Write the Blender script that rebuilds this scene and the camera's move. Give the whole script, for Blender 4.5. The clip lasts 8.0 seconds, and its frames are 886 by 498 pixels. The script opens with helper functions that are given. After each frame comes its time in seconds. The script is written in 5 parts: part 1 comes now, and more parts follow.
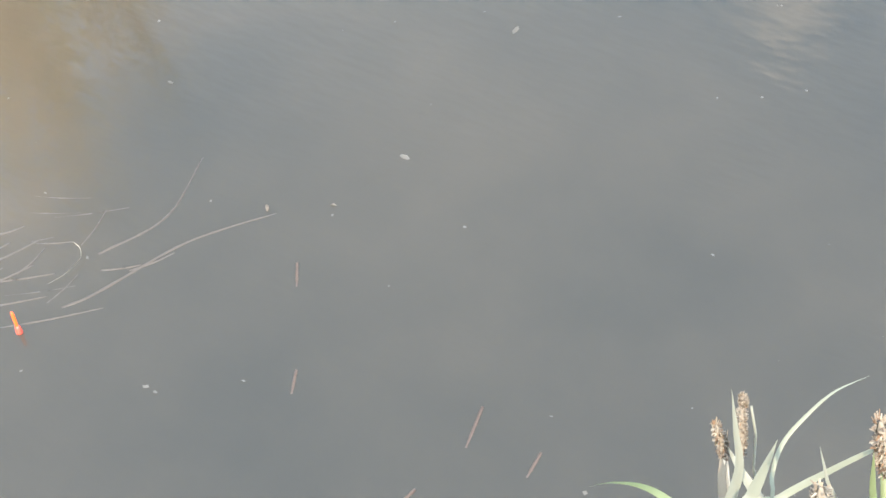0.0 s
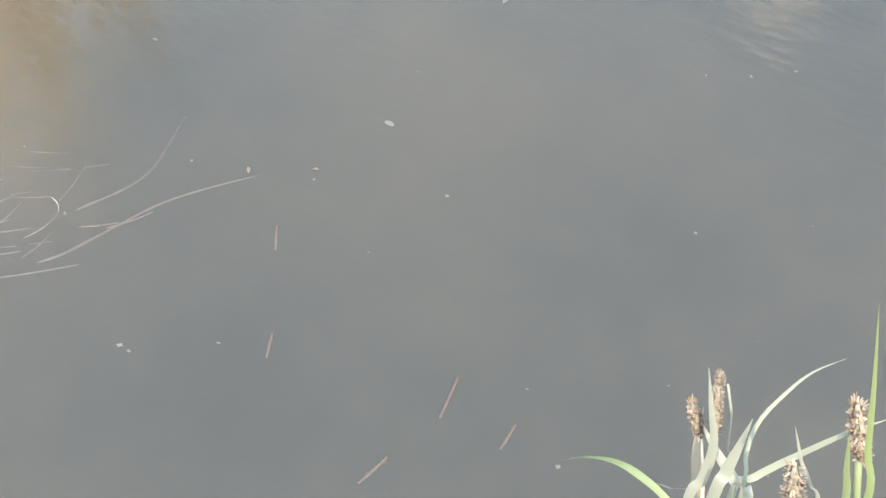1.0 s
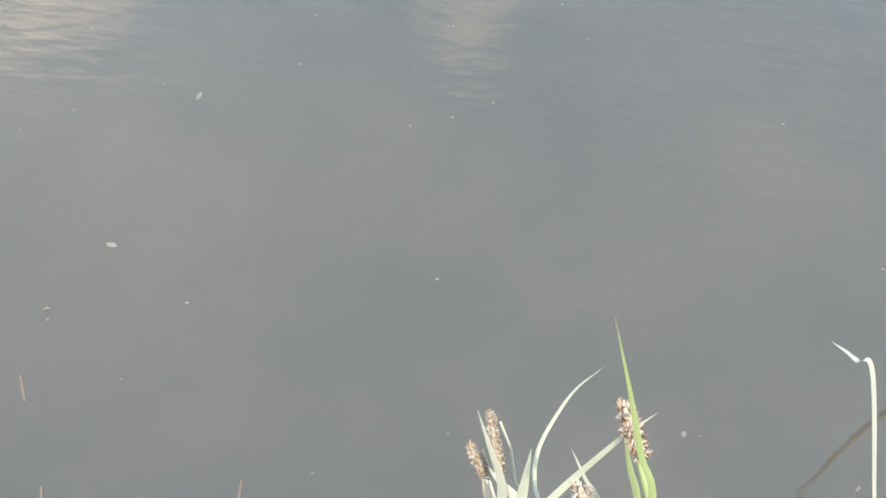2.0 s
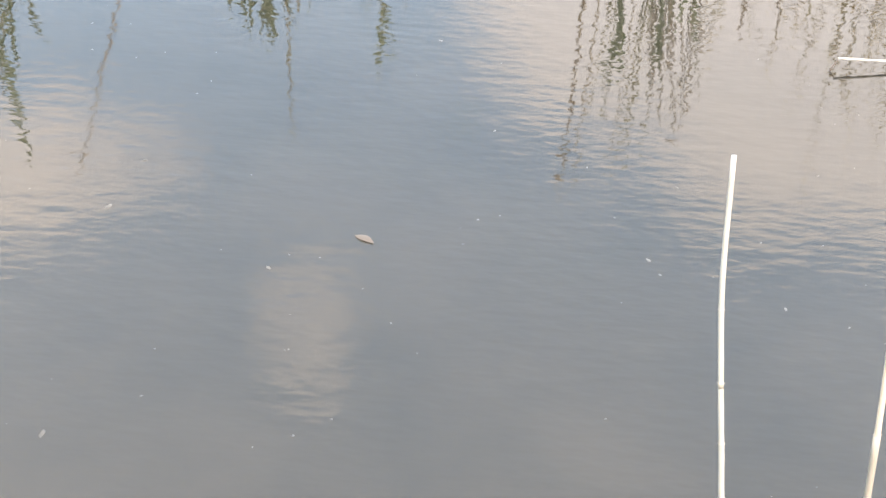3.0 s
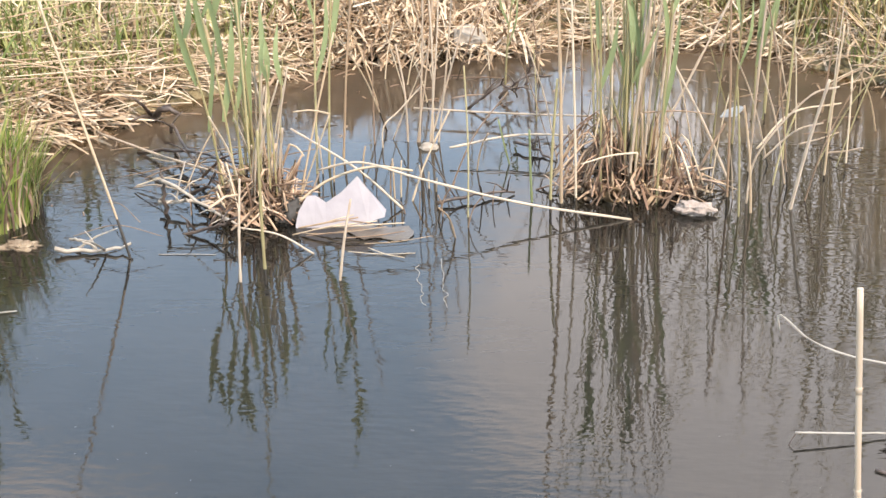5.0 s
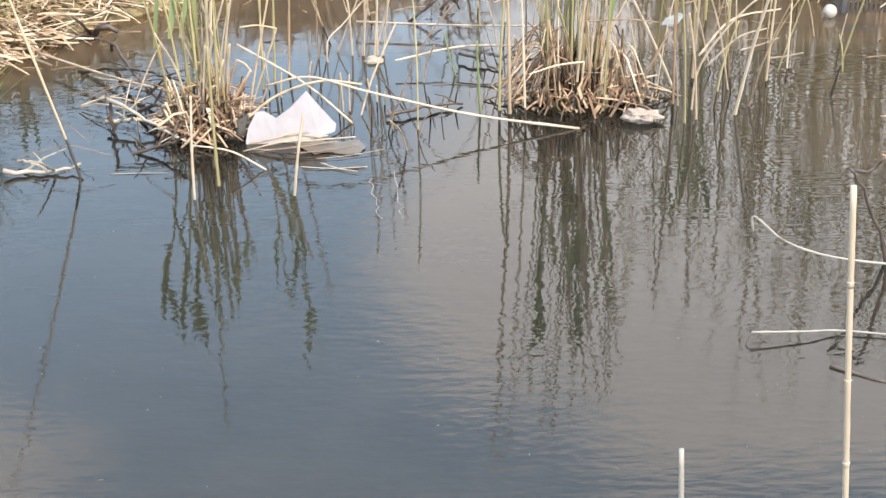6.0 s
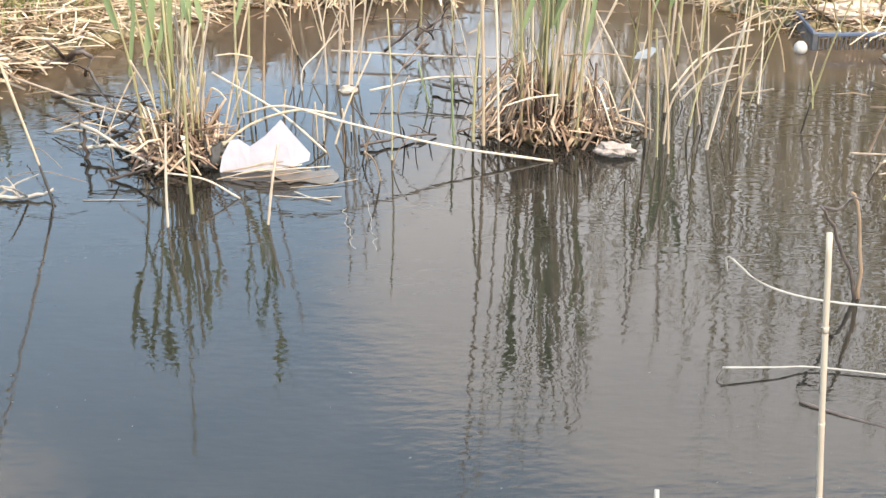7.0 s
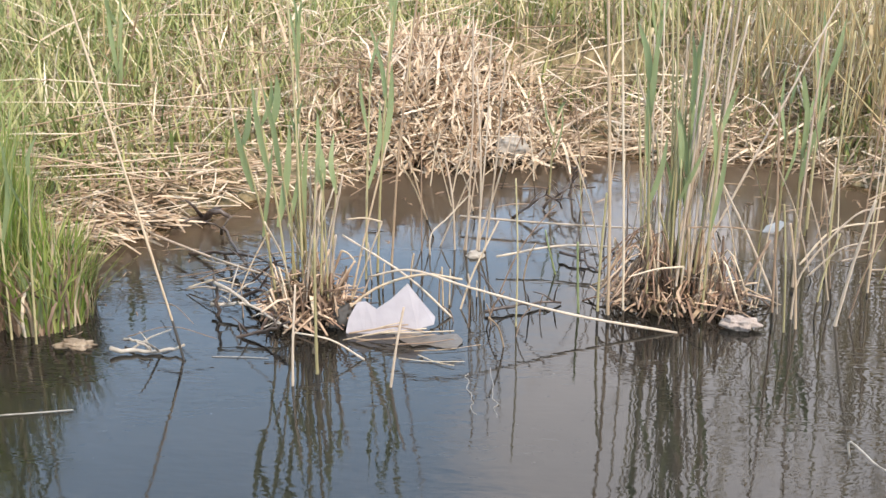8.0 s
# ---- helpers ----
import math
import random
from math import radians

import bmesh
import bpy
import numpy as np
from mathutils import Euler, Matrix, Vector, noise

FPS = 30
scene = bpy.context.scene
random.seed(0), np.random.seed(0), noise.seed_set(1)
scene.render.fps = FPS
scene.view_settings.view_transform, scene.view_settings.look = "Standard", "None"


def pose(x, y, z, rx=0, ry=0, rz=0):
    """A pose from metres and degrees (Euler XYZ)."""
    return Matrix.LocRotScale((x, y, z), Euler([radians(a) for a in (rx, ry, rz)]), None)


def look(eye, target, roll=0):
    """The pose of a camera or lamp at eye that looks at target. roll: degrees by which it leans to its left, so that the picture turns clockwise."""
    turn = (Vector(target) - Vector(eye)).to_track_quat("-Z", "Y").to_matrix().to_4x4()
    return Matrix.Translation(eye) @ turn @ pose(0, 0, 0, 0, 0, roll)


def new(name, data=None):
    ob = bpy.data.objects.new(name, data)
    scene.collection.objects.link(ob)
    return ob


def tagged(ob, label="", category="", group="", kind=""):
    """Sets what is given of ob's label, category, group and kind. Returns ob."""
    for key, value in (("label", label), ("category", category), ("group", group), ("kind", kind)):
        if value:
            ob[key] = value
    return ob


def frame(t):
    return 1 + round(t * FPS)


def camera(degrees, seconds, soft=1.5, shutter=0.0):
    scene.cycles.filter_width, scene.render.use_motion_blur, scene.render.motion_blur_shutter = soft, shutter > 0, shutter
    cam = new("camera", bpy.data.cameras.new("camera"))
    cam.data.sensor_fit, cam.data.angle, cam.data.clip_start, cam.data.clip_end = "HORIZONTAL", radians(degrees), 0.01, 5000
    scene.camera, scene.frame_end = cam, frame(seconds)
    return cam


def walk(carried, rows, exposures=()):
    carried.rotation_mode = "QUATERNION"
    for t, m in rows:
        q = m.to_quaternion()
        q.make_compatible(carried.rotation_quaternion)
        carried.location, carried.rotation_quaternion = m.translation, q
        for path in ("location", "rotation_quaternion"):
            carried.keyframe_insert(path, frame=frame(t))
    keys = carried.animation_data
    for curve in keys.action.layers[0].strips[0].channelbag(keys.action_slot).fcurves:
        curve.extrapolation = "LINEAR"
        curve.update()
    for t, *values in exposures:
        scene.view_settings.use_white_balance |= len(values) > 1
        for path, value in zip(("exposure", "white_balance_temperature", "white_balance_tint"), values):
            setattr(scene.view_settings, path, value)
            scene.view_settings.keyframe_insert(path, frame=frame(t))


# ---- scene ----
cam = camera(34.0, 8.0, soft=1.5)
PATH = [
    (0.0, pose(0.027, 0.124, 1.122, 37.16, 1.83, 28.22)),
    (0.5, pose(0.030, 0.126, 1.108, 36.99, 0.14, 29.77)),
    (1.0, pose(0.028, 0.128, 1.110, 36.14, 0.11, 29.48)),
    (1.2, pose(0.023, 0.132, 1.110, 35.16, 0.52, 29.11)),
    (2.3, pose(0.049, 0.144, 1.127, 41.17, 1.18, 7.81)),
    (2.5, pose(0.065, 0.159, 1.146, 43.51, 1.78, 7.44)),
    (3.0, pose(0.051, 0.074, 1.151, 51.79, -0.62, 5.19)),
    (3.5, pose(0.071, 0.061, 1.166, 54.37, -0.51, 4.83)),
    (4.0, pose(0.079, 0.034, 1.184, 57.80, -1.92, 4.08)),
    (4.5, pose(0.088, 0.045, 1.196, 65.08, -0.87, 4.20)),
    (5.0, pose(0.073, 0.031, 1.225, 66.07, 1.04, 3.43)),
    (5.2, pose(0.059, 0.029, 1.219, 64.65, 1.01, 2.96)),
    (6.3, pose(0.003, 0.001, 1.243, 62.59, 1.09, -0.33)),
    (6.5, pose(0.000, 0.000, 1.250, 63.24, 1.44, 0.00)),
    (7.0, pose(0.003, 0.005, 1.246, 63.61, -0.20, -0.70)),
    (7.5, pose(0.008, 0.004, 1.238, 63.96, -0.75, 1.36)),
    (8.0, pose(0.011, -0.008, 1.266, 69.93, 0.06, 4.65)),
]
EXPOSURES = [(0.0, 2.09, 8150, 12), (1.2, 2.09, 8150, 12), (2.4, 2.17, 8100, 12), (3.0, 2.09, 8300, 17), (3.5, 1.91, 8300, 18), (4.0, 1.75, 8200, 19), (4.5, 1.48, 8000, 21), (5.0, 1.07, 7850, 18), (7.0, 1.24, 7650, 14), (7.4, 1.22, 7650, 15), (8.0, 0.82, 7450, 17)]
walk(cam, PATH, EXPOSURES)

# ---- sky and sun ----
SUN_EL, SUN_AZ = 52.0, 150.0     # azimuth clockwise from +y: the sun stands behind the viewer, to the right


def build_sky():
    w = bpy.data.worlds.new("sky")
    scene.world = w
    w.use_nodes = True
    nt = w.node_tree
    nt.nodes.clear()
    N, L = nt.nodes.new, nt.links.new
    out, bg = N("ShaderNodeOutputWorld"), N("ShaderNodeBackground")
    sky = N("ShaderNodeTexSky")
    sky.sky_type = 'NISHITA'
    sky.sun_disc = False
    sky.sun_elevation, sky.sun_rotation = radians(SUN_EL), radians(SUN_AZ)
    sky.air_density, sky.dust_density = 1.0, 1.2
    tc = N("ShaderNodeTexCoord")
    sep = N("ShaderNodeSeparateXYZ")
    L(tc.outputs["Generated"], sep.inputs[0])

    def calc(op, a, b=None, c=None):
        m = N("ShaderNodeMath")
        m.operation = op
        for k, v in enumerate((a, b, c)):
            if v is None:
                continue
            if isinstance(v, (int, float)):
                m.inputs[k].default_value = v
            else:
                L(v, m.inputs[k])
        return m.outputs[0]

    # clouds, by azimuth and elevation in degrees: a bank over the far shore, heaps higher up, others round about
    azi = calc('MULTIPLY', calc('ARCTAN2', sep.outputs["X"], sep.outputs["Y"]), 57.2958)
    ele = calc('MULTIPLY', calc('ARCSINE', sep.outputs["Z"]), 57.2958)

    def puffs(scale, detail, rough):
        no = N("ShaderNodeTexNoise")
        no.inputs["Scale"].default_value, no.inputs["Detail"].default_value, no.inputs["Roughness"].default_value = scale, detail, rough
        L(tc.outputs["Generated"], no.inputs["Vector"])
        return no.outputs["Fac"]

    total = None
    for az, el, ra, re, gain in CLOUDS:
        u = calc('POWER', calc('ABSOLUTE', calc('DIVIDE', calc('SUBTRACT', azi, az), ra)), 2.0)
        w = calc('POWER', calc('ABSOLUTE', calc('DIVIDE', calc('SUBTRACT', ele, el), re)), 2.0)
        body = calc('MULTIPLY', calc('MAXIMUM', calc('SUBTRACT', 1.0, calc('ADD', u, w)), -1.0), gain)
        total = body if total is None else calc('MAXIMUM', total, body)
    rough = calc('SUBTRACT', puffs(9.0, 9.0, 0.62), 0.5)
    total = calc('MULTIPLY_ADD', rough, 1.7, total)
    total = calc('ADD', calc('MULTIPLY', total, 0.5), 0.5)
    ramp = N("ShaderNodeValToRGB")
    ramp.color_ramp.elements[0].position, ramp.color_ramp.elements[1].position = 0.48, 0.80
    L(total, ramp.inputs["Fac"])
    # spring haze that whitens the blue
    haze = N("ShaderNodeMix")
    haze.data_type = 'RGBA'
    low = N("ShaderNodeMapRange")
    L(sep.outputs["Z"], low.inputs["Value"])
    low.inputs["From Min"].default_value, low.inputs["From Max"].default_value = 0.25, 0.75
    low.inputs["To Min"].default_value, low.inputs["To Max"].default_value = 0.88, 0.45
    L(low.outputs["Result"], haze.inputs["Factor"])
    L(sky.outputs["Color"], haze.inputs["A"])
    haze.inputs["B"].default_value = (5.4, 8.6, 12.6, 1)
    mix = N("ShaderNodeMix")
    mix.data_type = 'RGBA'
    L(ramp.outputs["Color"], mix.inputs["Factor"])
    L(haze.outputs["Result"], mix.inputs["A"])
    mix.inputs["B"].default_value = (CLOUD * 0.92, CLOUD, CLOUD * 1.13, 1)
    L(mix.outputs["Result"], bg.inputs["Color"])
    bg.inputs["Strength"].default_value = 0.14
    L(bg.outputs[0], out.inputs[0])


CLOUD = 9.6
CLOUDS = ((12.5, 26.5, 17.5, 10.8, 1.4), (34, 24, 16, 10, 1.2), (-25, 34, 9.0, 3.4, 0.66), (-11.8, 41.0, 3.4, 3.4, 0.34), (-34, 38, 7, 4, 0.5),
          (75, 38, 26, 16, 0.9), (-95, 35, 28, 14, 0.9), (140, 30, 30, 14, 0.9), (-150, 32, 26, 14, 0.9))
build_sky()
sun = new("sun", bpy.data.lights.new("sun", 'SUN'))
sun.data.energy, sun.data.angle, sun.data.color = 2.6, radians(0.6), (1.0, 0.95, 0.87)
_el, _az = radians(SUN_EL), radians(SUN_AZ)
sun.matrix_world = look((math.sin(_az) * math.cos(_el) * 20, math.cos(_az) * math.cos(_el) * 20, math.sin(_el) * 20), (0, 0, 0))


# ---- materials ----
def nodes_of(name):
    m = bpy.data.materials.new(name)
    m.use_nodes = True
    nt = m.node_tree
    return m, nt, nt.nodes["Principled BSDF"]


def noise_at(nt, scale, detail=4.0, stretch=(1, 1, 1), coord="Object"):
    tc, mp, no = nt.nodes.new("ShaderNodeTexCoord"), nt.nodes.new("ShaderNodeMapping"), nt.nodes.new("ShaderNodeTexNoise")
    mp.inputs["Scale"].default_value = stretch
    no.inputs["Scale"].default_value, no.inputs["Detail"].default_value = scale, detail
    nt.links.new(tc.outputs[coord], mp.inputs["Vector"])
    nt.links.new(mp.outputs["Vector"], no.inputs["Vector"])
    return no


def ramp_of(nt, fac, stops):
    r = nt.nodes.new("ShaderNodeValToRGB")
    el = r.color_ramp.elements
    while len(el) < len(stops):
        el.new(0.5)
    for e, (p, c) in zip(el, stops):
        e.position, e.color = p, (*c, 1)
    nt.links.new(fac, r.inputs["Fac"])
    return r


def plant_mat(name, colours, rough=0.6, island=True, translucent=0.0, mottle=0.35, bump=0.2, scale=60):
    """Dry or green plant tissue: one tone for each stem or blade, mottled along it."""
    m, nt, p = nodes_of(name)
    if island:
        src = nt.nodes.new("ShaderNodeNewGeometry").outputs["Random Per Island"]
    else:
        src = nt.nodes.new("ShaderNodeObjectInfo").outputs["Random"]
    no = noise_at(nt, scale, 4.0, (1, 1, 0.25))
    add = nt.nodes.new("ShaderNodeMath")
    add.operation = 'MULTIPLY_ADD'
    sub = nt.nodes.new("ShaderNodeMath")
    sub.operation = 'SUBTRACT'
    sub.inputs[1].default_value = 0.5
    nt.links.new(no.outputs["Fac"], sub.inputs[0])
    nt.links.new(sub.outputs[0], add.inputs[0])
    add.inputs[1].default_value = mottle * 2
    nt.links.new(src, add.inputs[2])
    n = len(colours)
    r = ramp_of(nt, add.outputs[0], [(i / (n - 1), c) for i, c in enumerate(colours)])
    nt.links.new(r.outputs["Color"], p.inputs["Base Color"])
    p.inputs["Roughness"].default_value = rough
    if translucent:
        tr, mx = nt.nodes.new("ShaderNodeBsdfTranslucent"), nt.nodes.new("ShaderNodeMixShader")
        nt.links.new(r.outputs["Color"], tr.inputs["Color"])
        mx.inputs[0].default_value = translucent
        nt.links.new(p.outputs[0], mx.inputs[1])
        nt.links.new(tr.outputs[0], mx.inputs[2])
        nt.links.new(mx.outputs[0], nt.nodes["Material Output"].inputs[0])
    if bump:
        b = nt.nodes.new("ShaderNodeBump")
        b.inputs["Strength"].default_value, b.inputs["Distance"].default_value = bump, 0.001
        fine = noise_at(nt, 400, 3.0, (1, 1, 0.06))
        nt.links.new(fine.outputs["Fac"], b.inputs["Height"])
        nt.links.new(b.outputs["Normal"], p.inputs["Normal"])
    return m


def solid_mat(name, dark, light, rough=0.5, scale=30, bump=0.3, dist=0.002, metal=0.0, detail=5.0):
    m, nt, p = nodes_of(name)
    no = noise_at(nt, scale, detail)
    r = ramp_of(nt, no.outputs["Fac"], [(0.3, dark), (0.7, light)])
    nt.links.new(r.outputs["Color"], p.inputs["Base Color"])
    p.inputs["Roughness"].default_value, p.inputs["Metallic"].default_value = rough, metal
    if bump:
        b = nt.nodes.new("ShaderNodeBump")
        b.inputs["Strength"].default_value, b.inputs["Distance"].default_value = bump, dist
        fine = noise_at(nt, scale * 4, 4.0)
        nt.links.new(fine.outputs["Fac"], b.inputs["Height"])
        nt.links.new(b.outputs["Normal"], p.inputs["Normal"])
    return m


STRAW = plant_mat("dry_reed", [(0.23, 0.155, 0.09), (0.42, 0.31, 0.195), (0.56, 0.45, 0.31), (0.67, 0.57, 0.43)])
STRAW_PART = plant_mat("dry_reed_stem", [(0.24, 0.158, 0.098), (0.37, 0.272, 0.175), (0.46, 0.362, 0.25), (0.53, 0.44, 0.325)], island=False)
OLIVE_PART = plant_mat("olive_reed_stem", [(0.21, 0.18, 0.085), (0.32, 0.28, 0.14), (0.40, 0.345, 0.19)], island=False)
REEDGOLD = plant_mat("standing_dry_reed", [(0.38, 0.27, 0.13), (0.54, 0.42, 0.22), (0.64, 0.52, 0.31), (0.48, 0.43, 0.21)], translucent=0.2, bump=0.0)
LITTER = plant_mat("dead_reed_litter", [(0.20, 0.125, 0.072), (0.40, 0.285, 0.185), (0.55, 0.43, 0.30), (0.66, 0.545, 0.41)], rough=0.7)
BROWN = plant_mat("rotting_reed", [(0.10, 0.062, 0.040), (0.20, 0.130, 0.085), (0.33, 0.235, 0.155)], rough=0.7)
LEAFBUFF = plant_mat("buff_dead_leaf", [(0.055, 0.043, 0.034), (0.095, 0.076, 0.060)], rough=0.6)
BLEACHED = plant_mat("bleached_reed", [(0.265, 0.245, 0.212), (0.305, 0.285, 0.248), (0.235, 0.204, 0.164)], rough=0.45, island=False, mottle=0.25)
PALE = plant_mat("pale_reed", [(0.38, 0.30, 0.222), (0.47, 0.39, 0.30), (0.32, 0.235, 0.165)], rough=0.5, island=False, mottle=0.3)
WET = plant_mat("wet_stem", [(0.03, 0.025, 0.018), (0.06, 0.045, 0.03)], rough=0.25, island=False)
GREEN = plant_mat("green_reed_leaf", [(0.16, 0.215, 0.09), (0.24, 0.295, 0.135), (0.33, 0.37, 0.20)], rough=0.5, translucent=0.3, mottle=0.2, bump=0.1)
GRASS = plant_mat("bank_grass", [(0.12, 0.17, 0.045), (0.23, 0.265, 0.085), (0.38, 0.365, 0.15), (0.52, 0.46, 0.26)], rough=0.6, translucent=0.25, mottle=0.2, bump=0.0)
FRESH = plant_mat("fresh_grass", [(0.13, 0.215, 0.038), (0.215, 0.30, 0.065), (0.34, 0.39, 0.12), (0.46, 0.43, 0.19)], rough=0.5, translucent=0.35, mottle=0.2, bump=0.0)
CURL = plant_mat("curled_dead_reed", [(0.08, 0.045, 0.03), (0.24, 0.145, 0.092), (0.42, 0.285, 0.19), (0.56, 0.42, 0.30)], rough=0.7)
SEDGE = plant_mat("sedge_leaf", [(0.13, 0.165, 0.07), (0.165, 0.20, 0.10), (0.21, 0.235, 0.145)], rough=0.45, translucent=0.3, mottle=0.15, bump=0.1, island=False)
SEDGE_PALE = plant_mat("pale_sedge_leaf", [(0.145, 0.16, 0.12), (0.185, 0.19, 0.155), (0.225, 0.225, 0.195)], rough=0.5, translucent=0.2, mottle=0.2, bump=0.1, island=False)
SPIKE = plant_mat("sedge_flower", [(0.10, 0.075, 0.058), (0.17, 0.14, 0.108), (0.26, 0.23, 0.185)], rough=0.8, mottle=0.3, bump=0.0)
SPIKE_DARK = plant_mat("sedge_seed_scales", [(0.05, 0.03, 0.02), (0.16, 0.09, 0.05)], rough=0.7, bump=0.0)
DRIFT = solid_mat("driftwood", (0.24, 0.21, 0.17), (0.42, 0.37, 0.31), 0.7, 40)
DARKWOOD = solid_mat("wet_dark_wood", (0.040, 0.029, 0.024), (0.105, 0.078, 0.062), 0.4, 40)
PAPER = solid_mat("white_sheet", (0.25, 0.235, 0.248), (0.30, 0.285, 0.298), 0.6, 25, 0.25)
FILM = solid_mat("wet_tan_film", (0.065, 0.054, 0.042), (0.15, 0.122, 0.094), 0.3, 30, 0.4, 0.003)
CLOT = solid_mat("rotting_leaf_clot", (0.12, 0.08, 0.05), (0.34, 0.27, 0.19), 0.8, 60, 0.8, 0.004)
FOAM = solid_mat("crumbling_foam", (0.25, 0.20, 0.17), (0.40, 0.34, 0.295), 0.9, 70, 0.8, 0.004)
STONE = solid_mat("grey_stone", (0.23, 0.20, 0.165), (0.38, 0.345, 0.29), 0.85, 45, 0.5)
TIN = solid_mat("dull_tin", (0.22, 0.23, 0.23), (0.34, 0.35, 0.34), 0.45, 30, 0.3, metal=0.3)
RUST = solid_mat("brown_glazed_neck", (0.09, 0.055, 0.03), (0.24, 0.165, 0.085), 0.35, 60, 0.3)
CRATE_DARK = solid_mat("muddy_plastic", (0.045, 0.05, 0.06), (0.10, 0.095, 0.09), 0.6, 30, 0.2)
CRATE_BLUE = solid_mat("blue_plastic", (0.05, 0.075, 0.125), (0.10, 0.135, 0.20), 0.4, 30, 0.15)
BALL = solid_mat("white_plastic", (0.36, 0.33, 0.29), (0.46, 0.43, 0.39), 0.4, 40, 0.2)
CLOTH = solid_mat("pinkish_rag", (0.50, 0.36, 0.27), (0.70, 0.55, 0.44), 0.9, 30, 0.6, 0.004)
FLOAT_ORANGE = solid_mat("orange_float_paint", (0.75, 0.08, 0.02), (0.85, 0.13, 0.03), 0.35, 60, 0.05)
FLOAT_RED = solid_mat("red_float_paint", (0.45, 0.05, 0.04), (0.58, 0.09, 0.06), 0.35, 60, 0.05)
FLOAT_BLACK = solid_mat("black_float_stem", (0.015, 0.015, 0.015), (0.03, 0.03, 0.03), 0.35, 60, 0.05)
SUBROT = plant_mat("rotten_drowned_stem", [(0.042, 0.027, 0.022), (0.068, 0.046, 0.038)], rough=0.6, mottle=0.3)
SUBSTEM = plant_mat("drowned_stem", [(0.030, 0.0245, 0.022), (0.054, 0.044, 0.040)], rough=0.6, mottle=0.3)
FLUFF = plant_mat("floating_fluff", [(0.042, 0.040, 0.036), (0.075, 0.072, 0.066)], rough=0.8, bump=0.0)
SILT = solid_mat("straw_strewn_silt", (0.10, 0.072, 0.048), (0.24, 0.18, 0.12), 0.8, 9, 0.5, 0.01)
MUD = solid_mat("pond_mud", (0.085, 0.065, 0.044), (0.17, 0.135, 0.092), 0.8, 7, 0.5, 0.01)


def ground_mat():
    """Straw-strewn soil with thin turf."""
    m, nt, p = nodes_of("bank_soil")
    a, b = noise_at(nt, 1.3, 5.0), noise_at(nt, 38, 6.0, (1, 0.4, 1))
    ra = ramp_of(nt, a.outputs["Fac"], [(0.35, (0.13, 0.11, 0.05)), (0.65, (0.20, 0.17, 0.09))])
    rb = ramp_of(nt, b.outputs["Fac"], [(0.35, (0.10, 0.075, 0.04)), (0.7, (0.36, 0.28, 0.16))])
    mx = nt.nodes.new("ShaderNodeMix")
    mx.data_type = 'RGBA'
    mx.inputs["Factor"].default_value = 0.55
    nt.links.new(ra.outputs["Color"], mx.inputs["A"])
    nt.links.new(rb.outputs["Color"], mx.inputs["B"])
    nt.links.new(mx.outputs["Result"], p.inputs["Base Color"])
    p.inputs["Roughness"].default_value = 0.9
    bp = nt.nodes.new("ShaderNodeBump")
    bp.inputs["Strength"].default_value, bp.inputs["Distance"].default_value = 0.8, 0.02
    nt.links.new(b.outputs["Fac"], bp.inputs["Height"])
    nt.links.new(bp.outputs["Normal"], p.inputs["Normal"])
    return m


